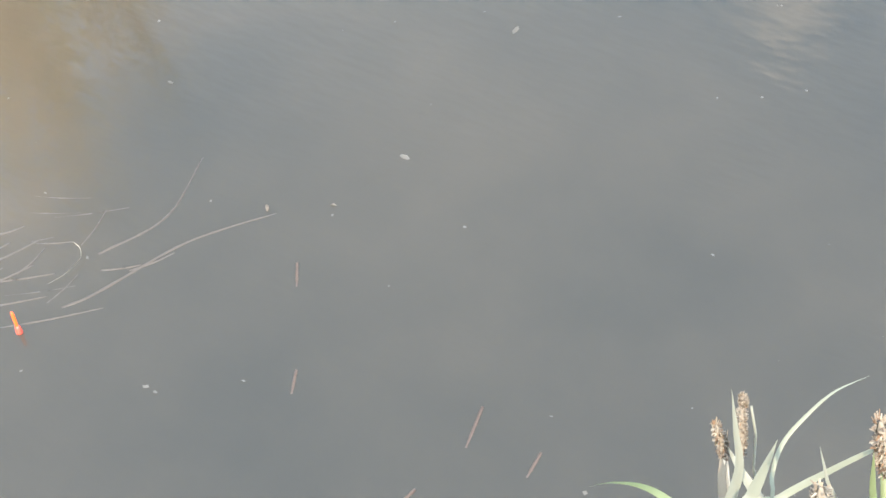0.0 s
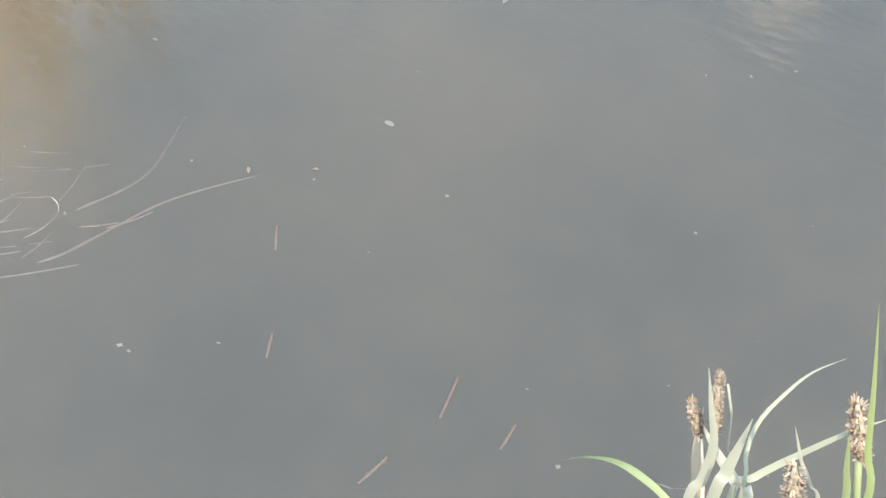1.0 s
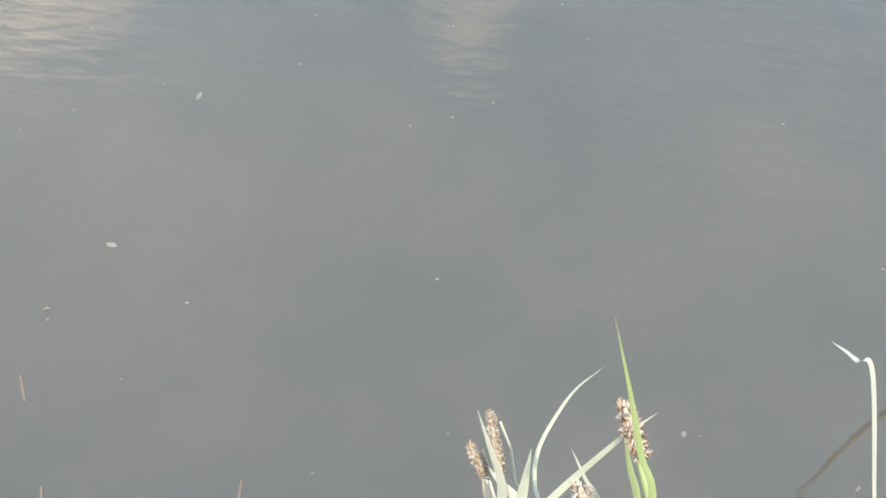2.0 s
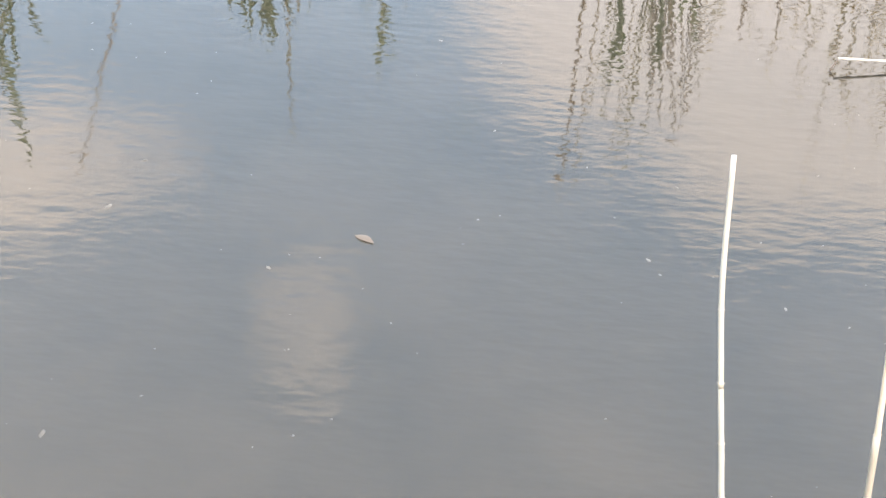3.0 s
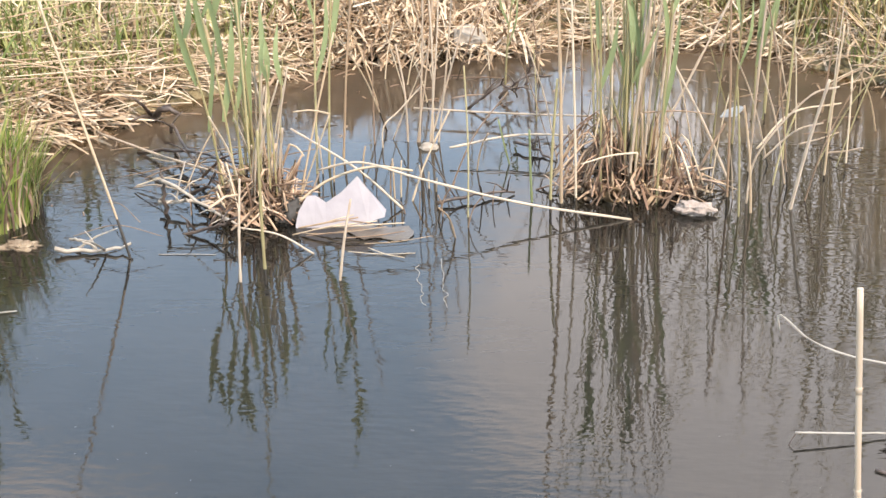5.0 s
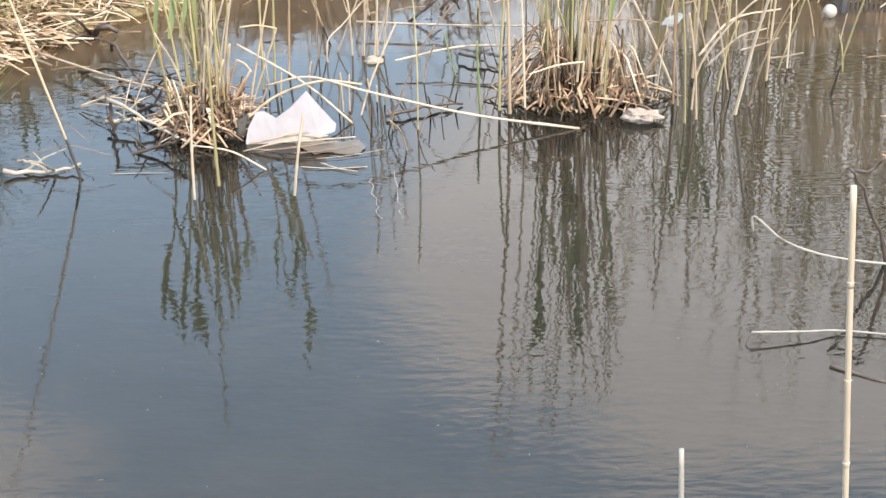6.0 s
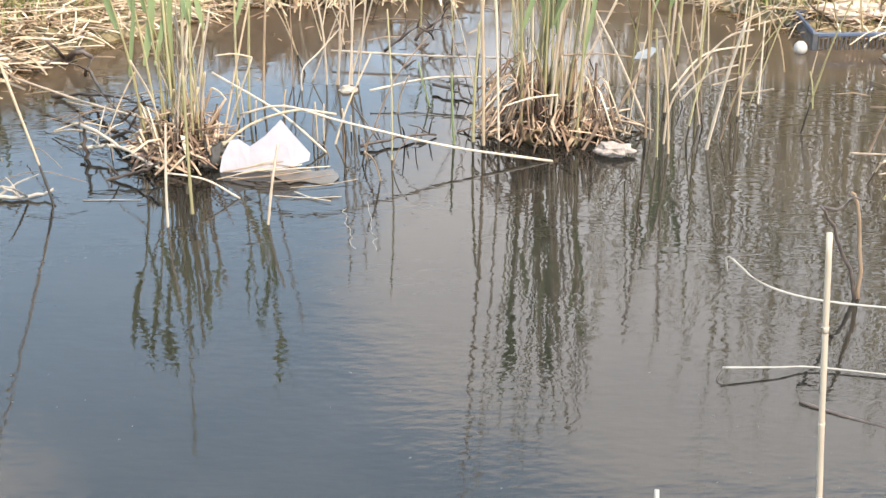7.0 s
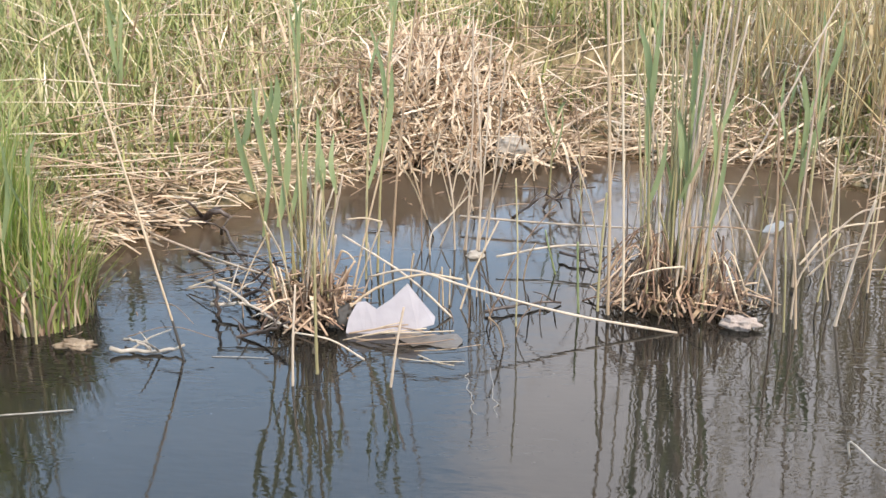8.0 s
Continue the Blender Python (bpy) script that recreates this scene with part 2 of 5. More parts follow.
def water_mat():
    """Murky pond water with wind ripples: clear where it is a hand deep, silty grey-green where it is deeper."""
    m, nt, p = nodes_of("murky_water")
    silt = noise_at(nt, 2.4, 7.0)
    r = ramp_of(nt, silt.outputs["Fac"], [(0.33, (0.0232, 0.0220, 0.0182)), (0.67, (0.0365, 0.0317, 0.0245))])
    # brightness painted into the murk colour, dimming from the near bank towards mid-pond
    tc, xyz, far_dim = nt.nodes.new("ShaderNodeTexCoord"), nt.nodes.new("ShaderNodeSeparateXYZ"), nt.nodes.new("ShaderNodeMapRange")
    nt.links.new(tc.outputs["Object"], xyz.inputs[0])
    nt.links.new(xyz.outputs["Y"], far_dim.inputs["Value"])
    far_dim.interpolation_type = 'SMOOTHSTEP'
    far_dim.inputs["From Min"].default_value, far_dim.inputs["From Max"].default_value = 0.8, 2.3
    far_dim.inputs["To Min"].default_value, far_dim.inputs["To Max"].default_value = 1.0, 0.55
    dimmed_murk = nt.nodes.new("ShaderNodeVectorMath")
    dimmed_murk.operation = 'SCALE'
    nt.links.new(r.outputs["Color"], dimmed_murk.inputs[0])
    nt.links.new(far_dim.outputs["Result"], dimmed_murk.inputs["Scale"])
    depth = nt.nodes.new("ShaderNodeAttribute")
    depth.attribute_name = "depth"

    def calc(op, a, b=None, c=None):
        q = nt.nodes.new("ShaderNodeMath")
        q.operation = op
        for k, v in enumerate((a, b, c)):
            if v is None:
                continue
            if isinstance(v, (int, float)):
                q.inputs[k].default_value = v
            else:
                nt.links.new(v, q.inputs[k])
        return q.outputs[0]

    clear = calc('EXPONENT', calc('DIVIDE', calc('MAXIMUM', depth.outputs["Fac"], 0.0), -0.052))
    tint = nt.nodes.new("ShaderNodeMix")
    tint.data_type = 'RGBA'
    nt.links.new(clear, tint.inputs["Factor"])
    nt.links.new(dimmed_murk.outputs["Vector"], tint.inputs["A"])
    tint.inputs["B"].default_value = (0.25, 0.18, 0.12, 1)
    nt.links.new(tint.outputs["Result"], p.inputs["Base Color"])
    nt.links.new(clear, p.inputs["Transmission Weight"])
    p.inputs["Roughness"].default_value = 0.015
    p.inputs["IOR"].default_value = 1.48
    p.subsurface_method = 'BURLEY'
    p.inputs["Subsurface Weight"].default_value = 1.0
    p.inputs["Subsurface Radius"].default_value = (1.0, 1.0, 0.9)
    p.inputs["Subsurface Scale"].default_value = 0.45
    # ripples: short wavelets over a slow swell, livelier in some patches than in others
    fine = noise_at(nt, 64, 1.5, (0.48, 1.25, 1))
    mid = noise_at(nt, 24, 1.0, (0.6, 1.4, 1))
    wide = noise_at(nt, 4.5, 1.0, (0.5, 1.5, 1))
    patch = noise_at(nt, 0.9, 3.0)
    pr = ramp_of(nt, patch.outputs["Fac"], [(0.38, (0.5, 0.5, 0.5)), (0.66, (1.15, 1.15, 1.15))])
    live = calc('MULTIPLY', fine.outputs["Fac"], pr.outputs["Color"])
    height = calc('MULTIPLY_ADD', mid.outputs["Fac"], 0.7, calc('MULTIPLY', live, 0.60))
    # a breeze ruffles the shallows by the reeds into long low wavelets
    gust = noise_at(nt, 50, 1.0, (0.17, 1.0, 1))
    breeze = calc('MULTIPLY', calc('SMOOTH_MIN', calc('MAXIMUM', calc('MULTIPLY', calc('SUBTRACT', xyz.outputs["X"], 0.25), 2.2), 0.0), 1.0, 0.3),
                  calc('SMOOTH_MIN', calc('MAXIMUM', calc('MULTIPLY', calc('SUBTRACT', xyz.outputs["Y"], 2.1), 2.0), 0.0), 1.0, 0.3))
    lee = calc('MULTIPLY', calc('SMOOTH_MIN', calc('MAXIMUM', calc('MULTIPLY', calc('SUBTRACT', -0.35, xyz.outputs["X"]), 2.5), 0.0), 1.0, 0.3),
               calc('SMOOTH_MIN', calc('MAXIMUM', calc('MULTIPLY', calc('SUBTRACT', xyz.outputs["Y"], 2.75), 3.0), 0.0), 1.0, 0.3))
    height = calc('MULTIPLY_ADD', gust.outputs["Fac"], calc('MULTIPLY', calc('MAXIMUM', breeze, lee), 1.1), height)
    height = calc('MULTIPLY_ADD', wide.outputs["Fac"], 0.7, height)
    b = nt.nodes.new("ShaderNodeBump")
    b.inputs["Strength"].default_value, b.inputs["Distance"].default_value = 1.0, 0.00055
    nt.links.new(height, b.inputs["Height"])
    nt.links.new(b.outputs["Normal"], p.inputs["Normal"])
    return m


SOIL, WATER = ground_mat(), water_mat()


# ---- mesh helpers ----
def mesh_of(name, verts, faces, mats, smooth=True, slots=None):
    me = bpy.data.meshes.new(name)
    me.from_pydata([tuple(v) for v in verts], [], [tuple(f) for f in faces])
    for m in (mats if isinstance(mats, (list, tuple)) else [mats]):
        me.materials.append(m)
    if smooth:
        me.polygons.foreach_set("use_smooth", [True] * len(me.polygons))
    if slots is not None:
        me.polygons.foreach_set("material_index", slots)
    me.update()
    return me


def part(name, me, parent, label=""):
    ob = new(name, me)
    ob.parent = parent
    return tagged(ob, label) if label else ob


def bpart(name, bm, material, parent, label="", smooth=False):
    me = bpy.data.meshes.new(name)
    bm.to_mesh(me)
    bm.free()
    me.materials.append(material)
    if smooth:
        me.polygons.foreach_set("use_smooth", [True] * len(me.polygons))
    return part(name, me, parent, label)


def thing(name, at, label, category, group="", kind=""):
    ob = new(name)
    ob.location = at
    ob.empty_display_size = 0.05
    return tagged(ob, label, category, group, kind)


class Heap:
    """Collects many small pieces into one mesh."""

    def __init__(self):
        self.v, self.f, self.s = [], [], []

    def add(self, v, f, slot=0):
        n = len(self.v)
        self.v.extend(v)
        self.f.extend([tuple(i + n for i in q) for q in f])
        self.s.extend([slot] * len(f))

    def mesh(self, name, mats, smooth=True):
        return mesh_of(name, self.v, self.f, mats, smooth, self.s)


def curve_points(ctrl, n):
    """n points along a smooth curve through the control points."""
    c = [np.array(p, float) for p in ctrl]
    if len(c) == 2:
        return [c[0] + (c[1] - c[0]) * i / (n - 1) for i in range(n)]
    c = [2 * c[0] - c[1]] + c + [2 * c[-1] - c[-2]]
    out, segs = [], len(c) - 3
    for i in range(n):
        u = i / (n - 1) * segs
        k = min(int(u), segs - 1)
        t = u - k
        p0, p1, p2, p3 = c[k:k + 4]
        out.append(0.5 * (2 * p1 + (p2 - p0) * t + (2 * p0 - 5 * p1 + 4 * p2 - p3) * t * t + (3 * p1 - p0 - 3 * p2 + p3) * t ** 3))
    return out


def tube(points, radii, sides=6, cap=True):
    v, f = [], []
    n = len(points)
    for i, p in enumerate(points):
        d = points[min(i + 1, n - 1)] - points[max(i - 1, 0)]
        d = d / (np.linalg.norm(d) + 1e-9)
        ref = np.array((1.0, 0, 0)) if abs(d[0]) < 0.8 else np.array((0, 1.0, 0))
        a = np.cross(d, ref)
        a /= np.linalg.norm(a)
        b = np.cross(d, a)
        for k in range(sides):
            w = 2 * math.pi * k / sides
            v.append(p + radii[i] * (math.cos(w) * a + math.sin(w) * b))
    for i in range(n - 1):
        for k in range(sides):
            k2 = (k + 1) % sides
            f.append((i * sides + k, i * sides + k2, (i + 1) * sides + k2, (i + 1) * sides + k))
    if cap:
        f.append(tuple(range((n - 1) * sides, n * sides)))
        f.append(tuple(reversed(range(sides))))
    return v, f


def blade(points, widths, side=(1, 0, 0), fold=0.25):
    """A leaf with a folded midrib, along the points."""
    v, f = [], []
    n = len(points)
    side = np.array(side, float)
    for i, p in enumerate(points):
        d = points[min(i + 1, n - 1)] - points[max(i - 1, 0)]
        d = d / (np.linalg.norm(d) + 1e-9)
        s = side - d * side.dot(d)
        s /= np.linalg.norm(s) + 1e-9
        up = np.cross(s, d)
        w = widths[i] / 2
        v += [p - s * w + up * w * fold, p, p + s * w + up * w * fold]
    for i in range(n - 1):
        a = 3 * i
        f += [(a, a + 1, a + 4, a + 3), (a + 1, a + 2, a + 5, a + 4)]
    return v, f


def strip(points, w0, side):
    """A flat dry ribbon, two points across."""
    v, f = [], []
    side = np.array(side, float)
    n = len(points)
    for i, p in enumerate(points):
        w = w0 * (0.5 if i in (0, n - 1) else 1.0) / 2
        v += [p - side * w, p + side * w]
    for i in range(n - 1):
        f.append((2 * i, 2 * i + 1, 2 * i + 3, 2 * i + 2))
    return v, f


def reed_mesh(name, ctrl, r, mats, nodes=4, taper=0.75, wet=0.0, sides=7, knobs=True):
    """A jointed reed stem: a tapering tube, swollen at its nodes, dark below the height wet."""
    n = 4 * nodes + 5
    pts = curve_points(ctrl, n)
    rad = []
    for i in range(n):
        u = i / (n - 1)
        rr = r * (1 - (1 - taper) * u)
        rad.append(rr * (1.22 if i % 4 == 2 and knobs else 1.0))
    v, f = tube(pts, rad, sides)
    slots = [1 if wet and min(v[k][2] for k in q) < wet else 0 for q in f]
    return mesh_of(name, v, f, [mats, WET], True, slots)


rng = random.Random(7)


def rnd(a, b):
    return rng.uniform(a, b)


# ---- ground, pond bed and water ----
def far_edge(x):
    xs = (-6.0, -2.2, -1.5, -1.2, -0.95, -0.45, 0.2, 0.75, 1.0, 1.6, 2.2, 6.0)
    ys = (0.6, 1.6, 2.9, 3.38, 3.68, 4.22, 4.42, 4.3, 3.95, 3.65, 3.2, 0.8)
    return float(np.interp(x, xs, ys))


def in_pool(x, y, grow=1.0):
    return ((x - 0.22) / 0.46) ** 2 + ((y - 5.0) / 0.30) ** 2 < grow


def ground_z(x, y):
    near = 0.12 + 0.10 * noise.noise(Vector((x * 0.9, 0.0, 7.0))) - 0.05 * x * x
    left = x + 1.75 + 0.5 * noise.noise(Vector((y * 0.8, 2.0, 5.0)))
    right = 2.35 - x + 0.7 * noise.noise(Vector((y * 0.7, 6.0, 1.0)))
    sides = (y - near, (far_edge(x) - y) * 0.8, left * 0.8, right * 0.8)
    low = min(sides)
    inside = low - math.log(sum(math.exp(-9 * min(s - low, 8.0)) for s in sides)) / 9
    n = noise.noise(Vector((x * 1.7, y * 1.7, 3.0)))
    pool = ((x - 0.22) / 0.46) ** 2 + ((y - 5.0) / 0.30) ** 2
    if pool < 1.3:
        return -0.10 + 0.09 * pool
    if inside > 0:
        if y < 2:
            shelf = -0.13 - 0.9 * max(0.0, x + 0.84 + 0.22 * noise.noise(Vector((x * 5, y * 5, 4.0)))) - 0.6 * max(0.0, y - 1.25) - 0.8 * max(0.0, 0.6 - y)
            return max(-0.55, -1.1 * inside - 0.02, shelf)
        far = min(1.0, max(0.0, (y - 3.0) / 0.5))
        rise = 0.36 * min(1.0, max(0.0, (x - 0.1) / 0.7)) * min(1.0, (y - 2.0) / 0.8)
        slope = 0.42 - 0.22 * far + 0.68 * max(0.0, (2.4 - y) / 0.4)
        return max(-0.5 + rise, -0.5 + 0.42 * far, -slope * inside - 0.02) + 0.015 * n * min(1.0, (y - 2.0) / 0.4)
    d = -inside
    return min(0.02 + 0.30 * d, 0.10 + 0.05 * d, 0.9) + 0.03 * n


def build_ground():
    ax = sorted(set([round(-4 + 0.1 * i, 3) for i in range(81)] + [-400, -150, -60, -25, -12, -8, -6, -5, 5, 6, 8, 12, 25, 60, 150, 400]))
    ay = sorted(set([round(-1.5 + 0.1 * i, 3) for i in range(106)] + [-400, -150, -60, -25, -12, -6, -3, 10, 12, 15, 25, 60, 150, 400]))
    v = [(x, y, ground_z(x, y)) for y in ay for x in ax]
    w = len(ax)
    f = [(j * w + i, j * w + i + 1, (j + 1) * w + i + 1, (j + 1) * w + i) for j in range(len(ay) - 1) for i in range(w - 1)]
    slots = [0 if max(v[k][2] for k in q) >= 0.0 else 2 if v[q[0]][1] > 3.3 or (v[q[0]][0] > 0.25 and v[q[0]][1] > 1.9) else 1 for q in f]
    ob = new("ground", mesh_of("ground", v, f, [SOIL, MUD, SILT], True, slots))
    tagged(ob, "straw-strewn earth bank sloping into a muddy pond bed", "ground", kind="structure")


def build_water():
    nx, ny = 60, 56
    v = [(-2.9 + 5.9 * i / (nx - 1), -0.1 + 5.5 * j / (ny - 1), 0.0) for j in range(ny) for i in range(nx)]
    f = [(j * nx + i, j * nx + i + 1, (j + 1) * nx + i + 1, (j + 1) * nx + i) for j in range(ny - 1) for i in range(nx - 1)]
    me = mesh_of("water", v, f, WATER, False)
    me.attributes.new("depth", 'FLOAT', 'POINT').data.foreach_set("value", [-ground_z(x, y) for x, y, z in v])
    ob = new("water", me)
    ob.visible_shadow = False
    tagged(ob, "murky grey-green pond water with small ripples", "water", kind="structure")


build_ground()
build_water()


# ---- bank vegetation ----
def grass_cover():
    """Green and dry grass standing thick on the far bank."""
    green, dry = Heap(), Heap()
    for _ in range(38000):
        y = 3.4 + 5.6 * rng.random() ** 1.1
        x = rnd(-0.52 * y - 0.6, 0.52 * y + 0.6)
        e = far_edge(x)
        if y < e + (0.0 if x > 0.5 else 0.13):
            continue
        if in_pool(x, y, 1.1):
            continue
        z = ground_z(x, y)
        h = rnd(0.09, 0.30) * min(1.0, 0.4 + 0.9 * (y - e)) * (0.75 + 0.5 * noise.noise(Vector((x, y, 0))) + 0.25)
        lean, az = rnd(0.1, 1.1) * h, rnd(0, 6.28)
        bx, by = math.cos(az) * lean, math.sin(az) * lean
        p = [np.array((x + bx * t * t, y + by * t * t, z + h * (t - 0.25 * t * t * (lean / h)))) for t in (0, 0.4, 0.75, 1.0)]
        g = 0.80 - (0.30 * x if x > 0 else 0.16 * x) + 0.5 * noise.noise(Vector((x * 1.4, y * 1.1, 9.0)))
        w = rnd(0.004, 0.009)
        b = blade(p, [w, w, w * 0.7, w * 0.1], (math.sin(az), -math.cos(az), 0), 0.2)
        (green if rng.random() < g else dry).add(*b)
    tagged(new("bank_grass", green.mesh("bank_grass", GRASS)), "fresh green and yellowing grass on the far bank", "grass", kind="stuff")
    tagged(new("dry_bank_grass", dry.mesh("dry_bank_grass", STRAW)), "dry straw-coloured grass on the far bank", "grass", kind="stuff")


def litter(name, n, place, length, flat, label, mat=None, slope=0.25, width=(0.004, 0.009)):
    """Fallen dead reed: stems and flat leaf ribbons lying over one another."""
    h = Heap()
    for _ in range(n):
        x, y, z, az = place()
        if in_pool(x, y):
            continue
        ln = rnd(*length)
        pitch = rng.gauss(0, slope)
        d = np.array((math.cos(az) * math.cos(pitch), math.sin(az) * math.cos(pitch), math.sin(pitch)))
        c = np.array((x, y, z))
        sag = np.array((rnd(-0.03, 0.03), rnd(-0.03, 0.03), -abs(rng.gauss(0, 0.02))))
        kink = np.array((rng.gauss(0, 0.035), rng.gauss(0, 0.035), rng.gauss(0, 0.02))) * ln
        pts = curve_points([c - d * ln / 2 + sag, c + kink, c + d * ln / 2 + sag * rnd(0.2, 1.2)], 5)
        if rng.random() < flat:
            s = np.cross(d, (0, 0, 1))
            s = s / (np.linalg.norm(s) + 1e-6) + np.array((0, 0, rnd(-0.7, 0.7)))
            h.add(*strip(pts, rnd(*width), s / np.linalg.norm(s)))
        else:
            r = rnd(0.0010, 0.0023)
            h.add(*tube(pts, [r] * 5, 5))
    ob = new(name, h.mesh(name, mat or LITTER))
    return tagged(ob, label, "reed litter", kind="stuff")


def mat_left():
    x = rnd(-2.2, -0.84)
    front = far_edge(x + 0.04) + (-0.12 if x < -1.02 else 0.06) + 0.03 * math.sin(9 * x)
    y = rnd(front, far_edge(x) + 0.75)
    t = (y - front) / 0.87
    return x, y, 0.005 + (0.05 + 0.14 * t) * rng.random() + 0.02 * t, rng.gauss(0.05, 0.65)


def heap_mid():
    x = rng.gauss(-0.42, 0.20)
    y = rnd(4.14, 4.75)
    top = max(0.04, 0.15 * math.exp(-((x + 0.40) / 0.26) ** 2) * min(1.0, max(0.0, y - 4.10) / 0.20))
    return x, y, max(0.0, ground_z(x, y)) + 0.01 + top * rng.random() ** 0.6, rng.gauss(1.2, 0.7)


def shore_mid():
    x = rnd(-0.7, 0.9)
    off = rnd(-0.06, 0.28)
    return x, far_edge(x) + off, rnd(0.0, 0.02 + 0.15 * max(0.0, off)), rng.gauss(0.25, 0.7)


def long_stalks():
    x = rnd(-2.0, 0.0)
    y = far_edge(x) + rnd(-0.1, 0.9)
    return x, y, max(0.0, ground_z(x, y)) + rnd(0.05, 0.20), rng.gauss(0.25, 0.25)


def edge_right():
    x = rnd(0.3, 2.1)
    y = far_edge(x) + rnd(-0.12, 0.55)
    return x, y, max(0.0, ground_z(x, y)) + rnd(0.0, 0.06), rng.gauss(0.15, 0.6)


def far_band():
    y = rnd(4.3, 7.8)
    x = rnd(-0.5 * y, 0.5 * y)
    return x, y, ground_z(x, y) + rnd(0.02, 0.2), rng.gauss(0.2, 0.9)


def thatch():
    x = rnd(-1.9, 2.2)
    y = far_edge(x) - 0.03 + 1.35 * rng.random() ** 1.4
    return x, y, max(0.0, ground_z(x, y)) + rnd(0.0, 0.06), rng.gauss(0.2, 0.9)


def shallows():
    x = rnd(-1.1, 1.5)
    return x, far_edge(x) - 0.02 - 0.75 * rng.random() ** 1.6, rnd(-0.006, 0.006), rng.gauss(0.1, 0.9)


grass_cover()
litter("drowned_litter", 420, shallows, (0.02, 0.14), 0.5, "brown rotting straw afloat and awash along the far shore", BROWN, slope=0.06, width=(0.002, 0.006))
litter("reed_mat", 5200, mat_left, (0.05, 0.30), 0.6, "thick mat of flattened pale dead reed at the water's edge", slope=0.2, width=(0.004, 0.011))
litter("reed_heap", 3300, heap_mid, (0.08, 0.34), 0.7, "heap of collapsed dry reed leaves on the far shore", slope=0.6, width=(0.004, 0.0105))
litter("shore_mat", 1200, shore_mid, (0.08, 0.35), 0.5, "trodden pale reed litter along the waterline", slope=0.3)
litter("long_fallen_stalks", 70, long_stalks, (0.5, 1.0), 0.0, "long pale reed stalks fallen across the mat", slope=0.12)
litter("shore_litter", 800, edge_right, (0.10, 0.4), 0.45, "loose dead reed scattered along the shore", slope=0.5)
litter("bank_thatch", 3300, thatch, (0.05, 0.24), 0.6, "dry straw thatch strewn behind the waterline", slope=0.35, width=(0.003, 0.008))
litter("fallen_stalks", 3000, far_band, (0.10, 0.45), 0.5, "fallen dry stalks tangled in the bank grass", slope=0.6)


def standing_reeds(name, n, place, height, label):
    h = Heap()
    for _ in range(n):
        x, y = place()
        z = ground_z(x, y)
        ht = rnd(*height)
        ln, az = abs(rng.gauss(0, 0.22)) * ht, rnd(0, 6.28)
        b = np.array((x, y, z))
        t = b + np.array((math.cos(az) * ln, math.sin(az) * ln, ht))
        m = (b + t) / 2 + np.array((rnd(-0.02, 0.02), rnd(-0.02, 0.02), 0))
        r = rnd(0.0016, 0.0031)
        h.add(*tube(curve_points([b, m, t], 6), [r, r, r * 0.95, r * 0.9, r * 0.8, r * 0.6], 5))
        if rng.random() < 0.3:
            k = b + (t - b) * rnd(0.4, 0.9)
            a2 = rnd(0, 6.28)
            q = [k, k + np.array((math.cos(a2) * 0.05, math.sin(a2) * 0.05, 0.06)), k + np.array((math.cos(a2) * 0.13, math.sin(a2) * 0.13, 0.0))]
            h.add(*strip(curve_points(q, 5), rnd(0.005, 0.010), (math.sin(a2), -math.cos(a2), 0.2)))
    tagged(new(name, h.mesh(name, REEDGOLD)), label, "dead reeds", kind="stuff")


def right_stand():
    x = rnd(0.72, 2.6)
    return x, far_edge(x) + rnd(-0.10, 2.0)


def back_stand():
    y = rnd(4.35, 8.0)
    return rnd(-0.5 * y, 0.5 * y), y


standing_reeds("dead_reed_stand", 560, right_stand, (0.25, 0.95), "dense stand of dry upright reed on the shore")
def tall_stand():
    x = 0.46 + 1.8 * rng.random() ** 0.8
    return x, far_edge(x) + rnd(0.04, 0.25 + 0.4 * x)


standing_reeds("tall_reed_stand", 380, tall_stand, (0.7, 1.45), "tall dry reed standing thick behind the shore")
standing_reeds("scattered_reeds", 220, back_stand, (0.25, 0.7), "thin dry reed stalks standing in the bank grass")


# ---- reed clumps in the water ----
def shoot_leaf(parent, base, top, w, name="leaf", mat=None):
    d = np.array(top) - np.array(base)
    side = (rnd(0.6, 1.0), rnd(-0.6, 0.6), 0)
    mid = np.array(base) + d * 0.5 + np.array((rnd(-0.012, 0.012), rnd(-0.012, 0.012), 0.0))
    pts = curve_points([base, mid, top], 8)
    ws = [w * k for k in (0.45, 0.8, 1.0, 1.0, 0.92, 0.75, 0.45, 0.05)]
    v, f = blade(pts, ws, side, 0.3)
    return part(name, mesh_of(name, v, f, mat or GREEN), parent)


def loc(parent, p):
    return np.array(p, float) - np.array(parent.location)


